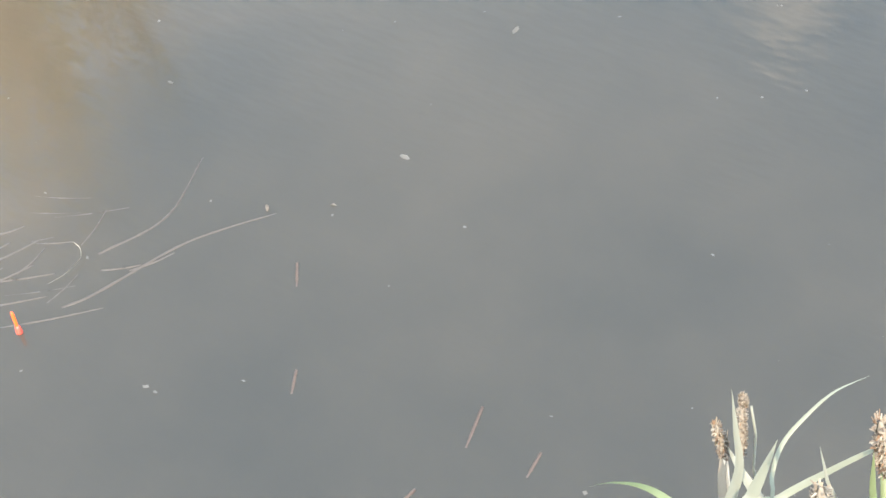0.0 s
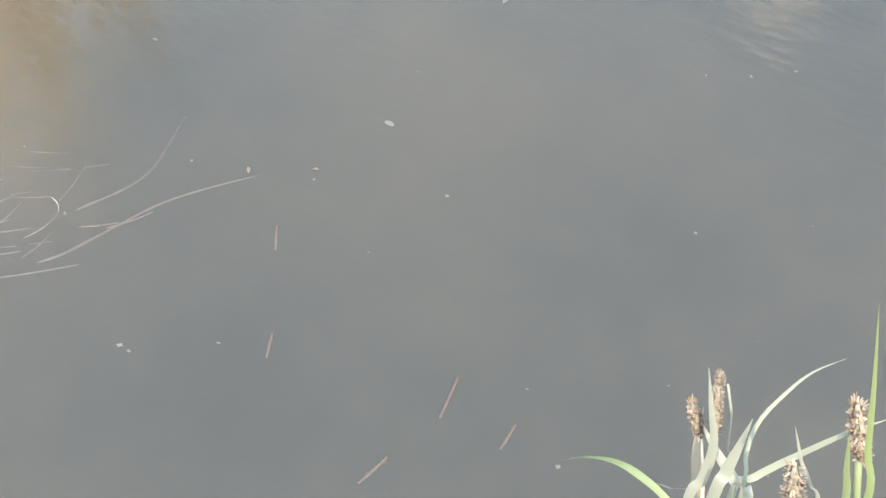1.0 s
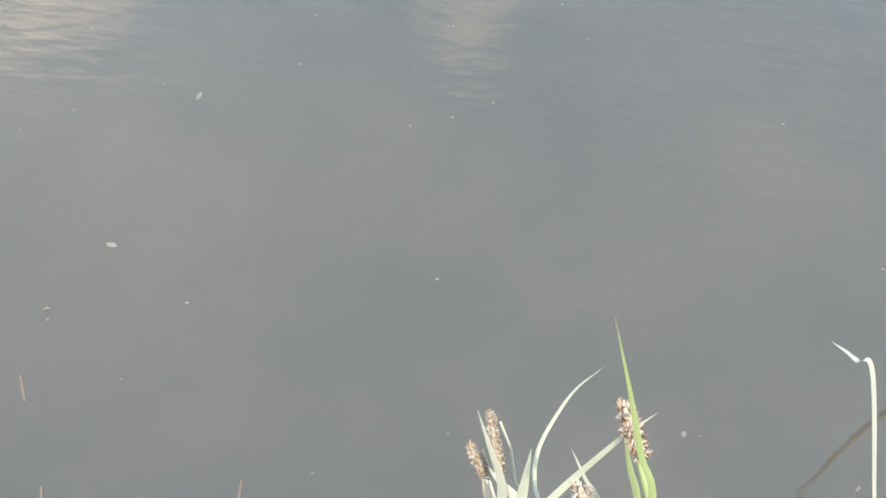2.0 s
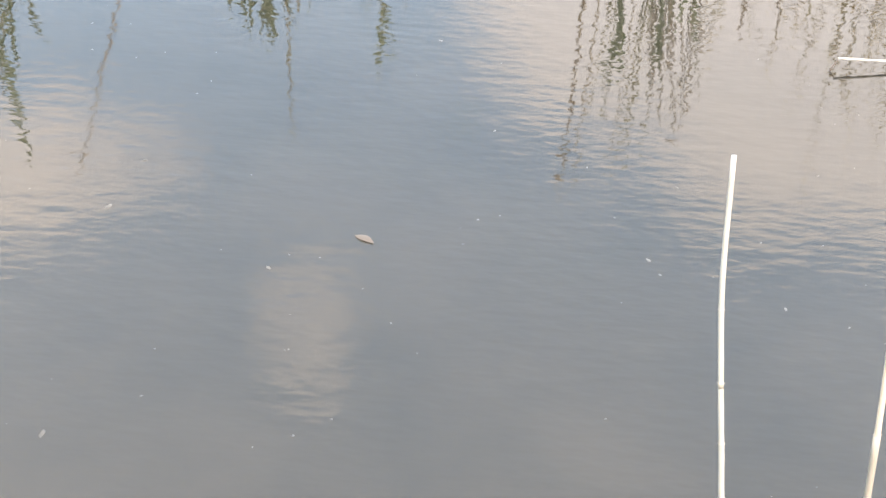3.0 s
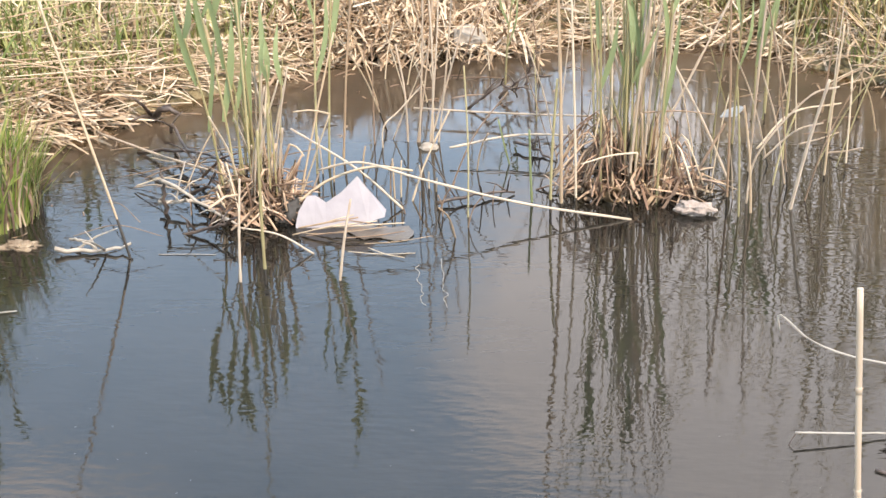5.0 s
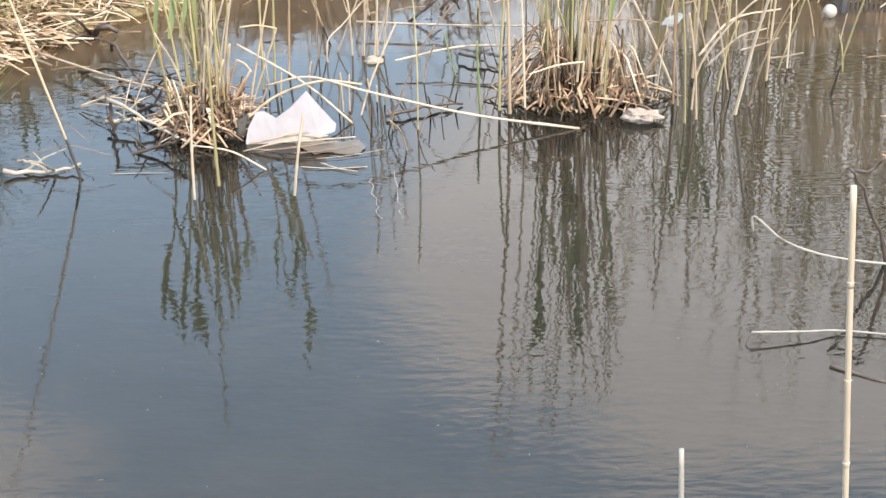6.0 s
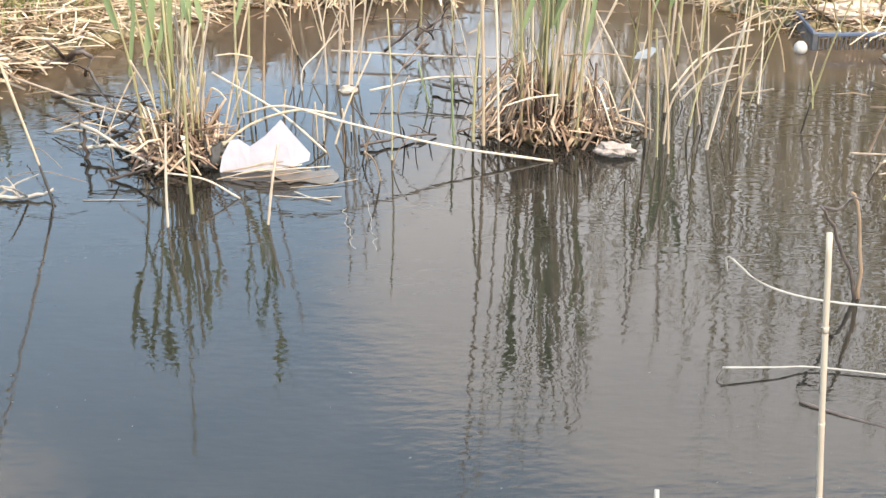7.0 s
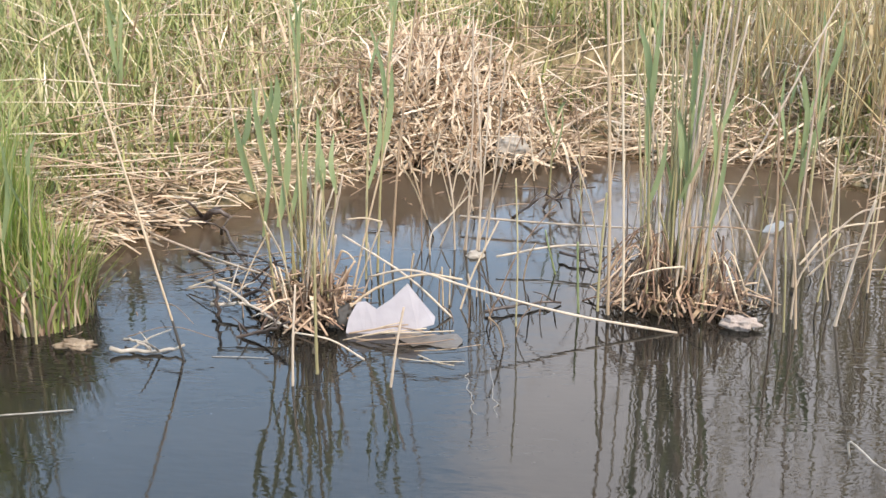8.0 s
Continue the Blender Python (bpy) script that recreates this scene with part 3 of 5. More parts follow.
def reed_clump(at, label, spread, bundle, stems, shoots, leaves, stubs, tangle):
    """A clump standing in the water: upright dead stems and green shoots out of broken stubs and a low dark tangle."""
    t = thing("reed_clump", (*at, 0), label, "reed clump", "reed clumps in the water")
    rx, ry, top = spread
    bx, by, ox = bundle
    n_dead, hd = stems
    n_green, hg = shoots
    h = Heap()
    for _ in range(stubs):
        az, rr = rnd(0, 6.28), rng.random() ** 0.55
        b = np.array((rx * rr * math.cos(az), ry * rr * math.sin(az), -0.03))
        ht = top * (0.25 + 0.75 * rng.random() ** 1.3) * (1.1 - 0.5 * rr)
        lean = np.array((rng.gauss(0, 0.22), rng.gauss(0, 0.22), 0)) * (ht + 0.03)
        q = [b, b + lean * 0.4 + (0, 0, ht * 0.5), b + lean + (0, 0, ht)]
        if rng.random() < 0.30:
            q.append(b + lean * rnd(1.3, 2.4) + (rng.gauss(0, 0.02), rng.gauss(0, 0.02), ht * rnd(0.4, 0.9)))
        r = rnd(0.0016, 0.0030)
        h.add(*tube(curve_points(q, 6), [r] * 6, 6), rng.choice([0, 1, 1, 1, 2]))
        if rng.random() < 0.35:
            k = b + lean * 0.6 + (0, 0, ht * rnd(0.3, 0.8))
            a2 = rnd(0, 6.28)
            o = np.array((math.cos(a2), math.sin(a2), 0)) * rnd(0.02, 0.06)
            h.add(*strip(curve_points([k, k + o * 0.5 + (0, 0, 0.012), k + o + (0, 0, rnd(-0.05, 0.0))], 5), rnd(0.005, 0.011), (math.sin(a2), -math.cos(a2), 0.3)), rng.choice([0, 1, 2]))
    part("stubble", h.mesh("stubble", [STRAW, CURL, BROWN]), t, "broken pinkish-brown reed stubs")
    h = Heap()
    for _ in range(tangle):
        az, rr = rnd(0, 6.28), rng.random() ** 0.5
        c = np.array((rx * 1.15 * rr * math.cos(az), ry * 1.15 * rr * math.sin(az), rnd(0.0, 0.58 * top) * (1.15 - rr)))
        a2, ln = rnd(0, 6.28), rnd(0.02, 0.075)
        d = np.array((math.cos(a2), math.sin(a2), rng.gauss(0, 0.45))) * ln
        q = curve_points([c - d, c + (rng.gauss(0, 0.012), rng.gauss(0, 0.012), 0.01), c + d], 5)
        if rng.random() < 0.55:
            h.add(*strip(q, rnd(0.003, 0.008), (math.sin(a2), -math.cos(a2), 0.4)), rng.choice([0, 1, 1, 2]))
        else:
            h.add(*tube(q, [rnd(0.0010, 0.0022)] * 5, 5), rng.choice([0, 1, 1, 2]))
    part("root_litter", h.mesh("root_litter", [CURL, BROWN, CURL]), t, "low dark tangle of rotting straw")
    for i in range(n_dead):
        az, rr = rnd(0, 6.28), rng.random() ** 0.7
        x, y = ox + bx * rr * math.cos(az), by * rr * math.sin(az)
        ht = hd[0] + (hd[1] - hd[0]) * rng.random() ** 1.4
        lx, ly = (x - ox) * 0.25 + rng.gauss(0, 0.05) * (0.5 + ht), rng.gauss(0, 0.05)
        me = reed_mesh("dead_stem", [(x, y, -0.08), (x + lx * 0.4, y + ly * 0.4, ht * 0.5), (x + lx, y + ly, ht)], rnd(0.0018, 0.0034),
                       rng.choice([STRAW_PART, PALE, PALE, OLIVE_PART, OLIVE_PART]), max(3, int(ht / 0.12)), 0.75, rnd(0.02, 0.09))
        part("dead_stem", me, t)
    for i in range(n_dead // 4):
        az, rr = rnd(0, 6.28), rng.random() ** 0.6
        b = np.array((ox + bx * 1.5 * rr * math.cos(az), by * rr * math.sin(az), -0.05))
        k = b + np.array((rng.gauss(0, 0.04), rng.gauss(0, 0.03), rnd(0.12, 0.30)))
        e = k + np.array((rng.gauss(0, 0.10), rng.gauss(0, 0.06), rnd(-0.12, 0.02)))
        me = reed_mesh("bent_stem", [b, (b + k) / 2, k], rnd(0.0018, 0.003), STRAW_PART, 3, 0.85)
        snapped = part("bent_stem", me, t, "snapped dry stem")
        part("hanging_top", reed_mesh("hanging_top", [k, (k + e) / 2 + (0, 0, 0.006), e], rnd(0.0015, 0.0025), STRAW_PART, 3, 0.6), snapped)
    for i in range(n_green):
        az, rr = rnd(0, 6.28), rng.random() ** 0.7
        x, y = ox + bx * 0.85 * rr * math.cos(az), by * rr * math.sin(az)
        ht = rnd(*hg)
        lx, ly = rng.gauss(0, 0.02), rng.gauss(0, 0.02)
        st = part("green_shoot", reed_mesh("green_shoot", [(x, y, -0.06), (x + lx * 0.5, y + ly * 0.5, ht * 0.4), (x + lx, y + ly, ht * 0.78)],
                                           rnd(0.0019, 0.0028), OLIVE_PART, 4, 0.6), t, "olive-green young reed shoot")
        for k in range(rng.randint(1, leaves)):
            u = rnd(0.62, 1.0)
            b = (x + lx * u, y + ly * u, ht * 0.76 * u)
            shoot_leaf(st, b, (b[0] + rng.gauss(0, 0.018), b[1] + rng.gauss(0, 0.02), b[2] + rnd(0.10, 0.19)), rnd(0.008, 0.014))
    return t


def slumped_tuft(parent, at, reach, n, name="slumped_tuft"):
    """Dead stems of a clump that have bent over and hang down to the water."""
    h = Heap()
    b0 = np.array((*at, 0.0))
    for _ in range(n):
        b = b0 + (rng.gauss(0, 0.02), rng.gauss(0, 0.02), 0)
        ht = rnd(0.10, 0.19)
        o = np.array((reach[0] * rnd(0.3, 1.0) + rng.gauss(0, 0.02), reach[1] * rnd(0.2, 1.0) + rng.gauss(0, 0.02), 0))
        q = [b, b + o * 0.15 + (0, 0, ht * 0.8), b + o * 0.45 + (0, 0, ht), b + o + (0, 0, rnd(0.0, 0.6) * ht)]
        r = rnd(0.0017, 0.0030)
        h.add(*tube(curve_points(q, 8), [r * (1 - 0.04 * k) for k in range(8)], 6), rng.choice([0, 1, 1, 1, 2]))
    part(name, h.mesh(name, [STRAW, CURL, BROWN]), parent, "dead stems bent over to the water")


reed_clump((-0.535, 2.99), "clump of dry reed and young green shoots standing in the water", (0.085, 0.075, 0.20), (0.070, 0.06, 0.0), (26, (0.16, 0.46)), (4, (0.36, 0.54)), 2, 130, 260)
wide_clump = reed_clump((0.30, 3.13), "wide clump of dry reed with slumped stubs round it", (0.155, 0.08, 0.17), (0.080, 0.07, -0.02), (32, (0.20, 0.95)), (6, (0.40, 0.60)), 2, 150, 170)
slumped_tuft(wide_clump, (-0.04, -0.01), (-0.12, -0.05), 30)
slumped_tuft(wide_clump, (0.06, -0.02), (0.09, -0.03), 16)


def stem(name, ctrl, r, label, mat=None, nodes=5, wet=0.0, taper=0.8, group="", category="reed"):
    """A single reed stem as a thing of its own, its base at the first point."""
    at = np.array(ctrl[0], float)
    r = min(0.0038, r * 0.70) if at[1] > 2.4 else r * 0.85
    me = reed_mesh(name, [np.array(c) - at for c in ctrl], r, mat or STRAW_PART, nodes, taper)
    if wet:
        me.polygons.foreach_set("material_index", [1 if p.center.z + at[2] < wet else 0 for p in me.polygons])
    ob = new(name, me)
    ob.location = at
    return tagged(ob, label, category, group)


DRY = "dry straw-coloured reed stem standing in the water"
stem("dry_reed", [(-0.749, 2.72, -0.05), (-0.80, 2.76, 0.12), (-1.02, 2.96, 0.71), (-1.16, 3.08, 1.05)], 0.0042, "long slanting dry reed, dark where it is wet", wet=0.10)
stem("dry_reed", [(0.135, 3.0, -0.06), (0.13, 3.02, 0.25), (0.115, 3.05, 0.62), (0.095, 3.08, 1.02)], 0.0062, "stout dry reed stem standing in the water", wet=0.03)
stem("dry_reed", [(0.168, 2.94, -0.06), (0.158, 2.95, 0.25), (0.142, 2.98, 0.62), (0.128, 3.01, 0.92)], 0.0038, DRY, wet=0.06)
stem("dry_reed", [(0.110, 2.98, -0.06), (0.112, 3.0, 0.12), (0.122, 3.01, 0.30)], 0.0045, DRY, OLIVE_PART, wet=0.03)
for x0, x1, h in ((-0.215, -0.20, 0.58), (-0.19, -0.155, 0.55), (-0.18, -0.19, 0.44), (-0.20, -0.10, 0.30), (-0.24, -0.27, 0.24), (-0.17, -0.12, 0.50), (-0.225, -0.175, 0.37)):
    stem("dry_reed", [(x0, 3.44, -0.05), ((x0 + x1) / 2 + 0.008, 3.46, h * 0.5), (x1, 3.49, h)], rnd(0.0028, 0.0042), "pale dry reed of a loose bunch in open water", PALE, group="loose bunch of pale reeds")
stem("dry_reed", [(-0.545, 2.97, -0.06), (-0.55, 2.98, 0.40), (-0.564, 2.99, 0.82)], 0.0040, "tall olive reed stem rising from a clump", OLIVE_PART, wet=0.05)
stem("dry_reed", [(-0.392, 3.32, -0.05), (-0.37, 3.37, 0.3), (-0.325, 3.42, 0.68)], 0.0040, DRY)
stem("dry_reed", [(-0.46, 3.00, -0.04), (-0.42, 3.08, 0.16), (-0.375, 3.16, 0.36)], 0.0036, DRY)
stem("dry_reed", [(0.535, 3.16, -0.03), (0.46, 3.14, 0.14), (0.378, 3.12, 0.30)], 0.0048, "leaning broken dry reed stem", PALE, wet=0.01)
stem("dry_reed", [(0.392, 3.08, -0.03), (0.45, 3.11, 0.07), (0.50, 3.14, 0.155)], 0.0048, "leaning grey-brown reed stem", BROWN)
stem("dry_reed", [(0.632, 3.02, -0.03), (0.66, 3.0, 0.16), (0.686, 2.97, 0.31)], 0.0056, "stout pale reed stem leaning in the water", PALE)
stem("dry_reed", [(0.543, 3.05, -0.02), (0.56, 3.05, 0.11), (0.66, 3.06, 0.24), (0.727, 3.06, 0.267)], 0.0034, "pale dry reed bowed over the shallows", PALE)
stem("dry_reed", [(0.575, 3.06, 0.10), (0.64, 3.06, 0.165), (0.70, 3.06, 0.185)], 0.0028, "thin side stalk of a bowed reed", PALE)
stem("dry_reed", [(0.615, 3.40, 0.0), (0.70, 3.45, 0.075), (0.83, 3.5, 0.085)], 0.0036, DRY)
stem("dry_reed", [(0.345, 3.32, 0.0), (0.50, 3.39, 0.31), (0.66, 3.46, 0.63), (0.74, 3.5, 0.8)], 0.0040, "long slanting dry reed stem", PALE)
stem("dry_reed", [(-0.07, 2.96, -0.03), (-0.068, 2.96, 0.16), (-0.075, 2.97, 0.34)], 0.0028, "thin greenish reed shoot in open water", OLIVE_PART)
stem("dry_reed", [(0.071, 3.05, -0.03), (0.066, 3.05, 0.07), (0.063, 3.05, 0.17)], 0.0040, "short green reed shoot in open water", GREEN)
stem("dry_reed", [(0.02, 3.29, -0.02), (0.0, 3.29, 0.06), (-0.012, 3.3, 0.11)], 0.0032, "short green reed shoot in open water", GREEN)
stem("dry_reed", [(-0.315, 2.62, -0.04), (-0.30, 2.635, 0.08), (-0.286, 2.66, 0.162)], 0.0042, "short broken pale reed stub", PALE, wet=0.004)
stem("dry_reed", [(-0.509, 2.61, -0.06), (-0.508, 2.63, 0.08), (-0.506, 2.67, 0.20)], 0.0042, "pale broken reed before a clump", PALE, wet=0.004)
stem("dry_reed", [(-0.454, 2.60, -0.06), (-0.46, 2.63, 0.12), (-0.464, 2.67, 0.30)], 0.0050, "olive and straw reed before a clump", OLIVE_PART, wet=0.03)
stem("dry_reed", [(-0.381, 2.755, 0.0), (-0.45, 2.75, 0.045), (-0.53, 2.74, 0.065)], 0.0030, "thin pale stalk bent down to the water", PALE)
stem("dry_reed", [(0.285, 2.95, 0.0), (0.05, 2.93, 0.045), (-0.17, 2.92, 0.105), (-0.30, 2.95, 0.13), (-0.40, 2.98, 0.10)], 0.0042, "long bowed dry stalk lying across the water", PALE)
stem("dry_reed", [(-0.215, 3.0, 0.0), (-0.32, 3.03, 0.085), (-0.47, 3.07, 0.165)], 0.0040, "dry stalk fallen across a reed clump", PALE)
stem("dry_reed", [(-0.46, 2.95, 0.02), (-0.38, 2.98, 0.075), (-0.28, 2.99, 0.105), (-0.19, 2.98, 0.10)], 0.0045, "brown bent stalk over the water", STRAW_PART)
stem("dry_reed", [(-0.13, 3.32, 0.03), (0.05, 3.36, 0.05), (0.30, 3.3, 0.06)], 0.0042, "pale stalk lying across the water", PALE)
stem("dry_reed", [(-0.24, 3.62, 0.03), (0.0, 3.58, 0.03), (0.22, 3.5, 0.05)], 0.0040, "pale stalk lying across the water", PALE)
stem("dry_reed", [(-1.02, 3.42, 0.03), (-0.80, 3.22, 0.04), (-0.60, 3.04, 0.06)], 0.0048, "thick pale stalk lying on the water", PALE)
for x, y, h, l in ((0.55, 2.99, 0.24, -0.03), (0.52, 2.97, 0.29, -0.02), (0.59, 3.05, 0.20, 0.05), (0.74, 3.2, 0.36, 0.02), (0.80, 3.25, 0.22, 0.0), (0.50, 3.02, 0.5, -0.02), (0.66, 3.3, 0.6, 0.02), (0.57, 3.22, 0.62, 0.03)):
    stem("dry_reed", [(x, y, -0.05), (x + l * 0.4, y + 0.01, h * 0.5), (x + l, y + 0.02, h)], rnd(0.003, 0.0046), DRY, rng.choice([STRAW_PART, OLIVE_PART, PALE]), wet=rnd(0.0, 0.05))

def green_reed(x, y, h, n, w, lean=0.0):
    t = thing("green_reed", (x, y, 0.0), "young green reed with broad upright leaves in the shallows", "reed", "young green reeds")
    part("stalk", reed_mesh("stalk", [(0, 0, -0.06), (lean * 0.4, 0.005, h * 0.45), (lean, 0.01, h * 0.9)], 0.0030, OLIVE_PART, 5, 0.6), t)
    for k in range(n):
        u = 0.45 + 0.5 * k / max(1, n - 1)
        b0 = (lean * u, 0.01 * u, h * 0.9 * u)
        s = -1 if k % 2 else 1
        shoot_leaf(t, b0, (b0[0] + s * rnd(0.008, 0.04), rnd(-0.03, 0.02), min(b0[2] + rnd(0.16, 0.26), h * 1.08)), w * rnd(0.55, 0.9))


for q in ((-0.60, 2.98, 0.46, 3, 0.018, -0.075), (-0.575, 2.99, 0.51, 3, 0.018, -0.06), (-0.555, 2.98, 0.52, 3, 0.018, -0.05), (-0.535, 2.99, 0.47, 3, 0.016, -0.02), (-0.42, 3.27, 0.74, 4, 0.018, 0.05), (-0.44, 3.22, 0.56, 3, 0.014, 0.02), (0.225, 3.07, 0.62, 4, 0.018, -0.02), (0.30, 3.09, 0.60, 5, 0.020, 0.0), (0.345, 3.05, 0.50, 3, 0.014, 0.02), (0.62, 3.52, 0.42, 4, 0.016, 0.0), (0.56, 3.44, 0.46, 3, 0.014, 0.01), (-1.24, 2.86, 0.80, 5, 0.022, 0.03), (-1.16, 2.80, 0.52, 4, 0.016, 0.0), (-1.10, 2.78, 0.44, 3, 0.014, 0.02), (-0.01, 3.92, 0.26, 3, 0.010, 0.02), (0.66, 3.62, 0.55, 4, 0.016, 0.02), (-0.75, 4.1, 0.5, 4, 0.016, 0.0), (-1.3, 4.1, 0.5, 4, 0.018, 0.02), (0.33, 4.7, 0.5, 4, 0.018, 0.0)):
    green_reed(*q)

STUB = "short broken reed stub in open water"
for x, y, h, l in ((-0.250, 3.06, 0.085, 0.004), (-0.238, 3.05, 0.10, -0.004), (-0.226, 3.06, 0.092, 0.003), (-0.165, 3.10, 0.05, 0.0), (-0.148, 3.09, 0.04, 0.002), (-0.335, 3.24, 0.06, 0.01), (-0.42, 3.20, 0.10, -0.01), (-0.39, 3.14, 0.07, 0.006)):
    stem("reed_stump", [(x, y, -0.04), (x + l / 2, y, h / 2), (x + l, y + 0.005, h)], rnd(0.0026, 0.0036), STUB, rng.choice([PALE, STRAW_PART]), 3, 0.008, group="short broken stubs")
stem("dry_reed", [(-0.208, 3.04, -0.03), (-0.175, 3.08, 0.07), (-0.118, 3.14, 0.185)], 0.0034, "leaning dry reed with a dark rotten joint", STRAW_PART)
stem("dry_reed", [(-0.300, 3.40, -0.02), (-0.298, 3.41, 0.05), (-0.26, 3.44, 0.085), (-0.205, 3.47, 0.14)], 0.0028, "dry reed bent sharply over the water", PALE)
stem("dry_reed", [(-0.28, 3.46, 0.0), (-0.24, 3.47, 0.10), (-0.19, 3.48, 0.22)], 0.0026, "leaning dry reed of a loose bunch", PALE)
for x0, y0, x1, y1, z1 in ((-0.44, 2.845, -0.33, 2.87, 0.022), (-0.41, 2.84, -0.29, 2.85, 0.018), (-0.38, 2.85, -0.24, 2.87, 0.014), (-0.42, 2.855, -0.35, 2.84, 0.012), (-0.33, 2.83, -0.20, 2.86, 0.008), (-0.28, 2.80, -0.14, 2.84, 0.006), (-0.31, 2.76, -0.17, 2.755, 0.004), (-0.27, 2.78, -0.19, 2.73, 0.005)):
    stem("fallen_reed", [(x0, y0, 0.004), ((x0 + x1) / 2, (y0 + y1) / 2 - 0.006, z1 * 0.7), (x1, y1, z1)], rnd(0.0010, 0.0019), "thin dead straw caught against a sunken sheet", rng.choice([STRAW_PART, BROWN, BROWN]), 3, group="straws on the water")

for x0, z0, x1, z1, r in ((-0.43, 0.010, -0.30, 0.034, 0.0028), (-0.40, 0.006, -0.26, 0.026, 0.0024), (-0.38, 0.020, -0.31, 0.040, 0.0020), (-0.35, 0.012, -0.20, 0.022, 0.0022), (-0.33, 0.030, -0.25, 0.016, 0.0020)):
    stem("fallen_reed", [(x0, 2.868, z0), ((x0 + x1) / 2, 2.862, (z0 + z1) / 2 + 0.004), (x1, 2.872, z1)], r, "dead straw lying across a torn sheet", rng.choice([STRAW_PART, BROWN]), 3, group="straws on the water")
for k in range(20):
    x, y = rng.gauss(-0.68, 0.09), rng.gauss(3.05, 0.10)
    a, ln = rng.gauss(-0.5, 0.6), rnd(0.10, 0.26)
    z0 = rnd(0.0, 0.03)
    stem("thin_twig", [(x - ln / 2 * math.cos(a), y - ln / 2 * math.sin(a), z0), (x, y, z0 + rnd(0.01, 0.035)), (x + ln / 2 * math.cos(a), y + ln / 2 * math.sin(a), rnd(0.01, 0.09))], rnd(0.0012, 0.0026),
         "thin dry twig tangled beside a reed clump", rng.choice([STRAW_PART, BROWN, PALE, BROWN]), 3, group="tangled twigs", category="twig")

# loose stalks: upright, leaning and snapped, thin and short
for n, (xa, xb), (ya, yb), (ha, hb), lean in ((26, (0.46, 0.98), (2.98, 3.7), (0.10, 0.55), 0.27), (12, (-0.42, 0.05), (3.15, 4.0), (0.08, 0.4), 0.4), (8, (-0.22, 0.0), (2.82, 3.05), (0.03, 0.10), 0.5), (12, (0.05, 0.3), (3.3, 4.2), (0.15, 0.6), 0.25), (10, (0.9, 1.3), (2.75, 3.4), (0.08, 0.4), 0.45)):
    for _ in range(n):
        x, y, h = rnd(xa, xb), rnd(ya, yb), rnd(ha, hb)
        lx, ly = rng.gauss(0, lean) * h, rng.gauss(0, lean * 0.6) * h
        stem("dry_reed", [(x, y, -0.05), (x + lx * 0.45, y + ly * 0.45, h * 0.5), (x + lx, y + ly, h)], rnd(0.0016, 0.0030), "thin dry reed stalk in the shallows",
             rng.choice([STRAW_PART, STRAW_PART, OLIVE_PART, PALE, BROWN]), max(3, int(h / 0.1)), rng.choice([0.0, 0.0, 0.03, 0.06]), group="loose stalks in the shallows")
for x, y, a, ln in ((0.98, 2.86, 0.15, 0.22), (1.02, 2.80, -0.1, 0.24), (1.0, 2.92, 0.5, 0.18), (0.95, 2.98, -0.35, 0.2), (0.72, 3.42, 0.2, 0.10), (0.78, 3.36, -0.4, 0.08)):
    stem("fallen_reed", [(x, y, 0.006), (x + ln / 2 * math.cos(a), y + ln / 2 * math.sin(a), 0.016), (x + ln * math.cos(a), y + ln * math.sin(a), 0.03)], rnd(0.0024, 0.0036), "pale dry reed fallen on the water", PALE, group="fallen reeds by the shore")

# ---- reeds and sedge by the near bank ----
def jointed(name, ctrl, r, label, mat, joints, taper, sheath=0.0):
    """A reed seen close: the stalk, with each node a ring with torn sheath scraps."""
    at = np.array(ctrl[0], float)
    t = thing(name, tuple(at), label, "reed", "broken reeds by the near bank")
    pts = curve_points([np.array(c) - at for c in ctrl], 41)
    rad = [r * (1 - (1 - taper) * i / 40) * (1 + 0.03 * math.sin(i * 1.7)) for i in range(41)]
    part("stalk", mesh_of("stalk", *tube(pts, rad, 10), mat), t)
    if sheath:
        k = int(sheath * 40)
        part("sheath", mesh_of("sheath", *tube(pts[:k + 1], [rad[i] * (1.32 - 0.10 * i / k) for i in range(k + 1)], 10), BLEACHED), t, "pale loose leaf sheath round the lower stalk")
    for u in joints:
        i = min(38, max(1, int(u * 40)))
        p, d = pts[i], pts[i + 1] - pts[i - 1]
        d = d / np.linalg.norm(d)
        k = r * (1 - (1 - taper) * u)
        v, f = tube([p + d * s for s in (-0.004, -0.0015, 0.0005, 0.002)], [k * 1.0, k * 1.03, k * 1.08, k * 1.0], 10)
        h = Heap()
        h.add(v, f)
        for sgn in (-1, 1):
            q = p + np.array((sgn * k * 1.05, 0, 0))
            h.add(*tube([q, q + np.array((sgn * k * 0.3, 0.0, 0.001))], [k * 0.2, k * 0.08], 5))
        part("node", h.mesh("node", mat), t)
    return t


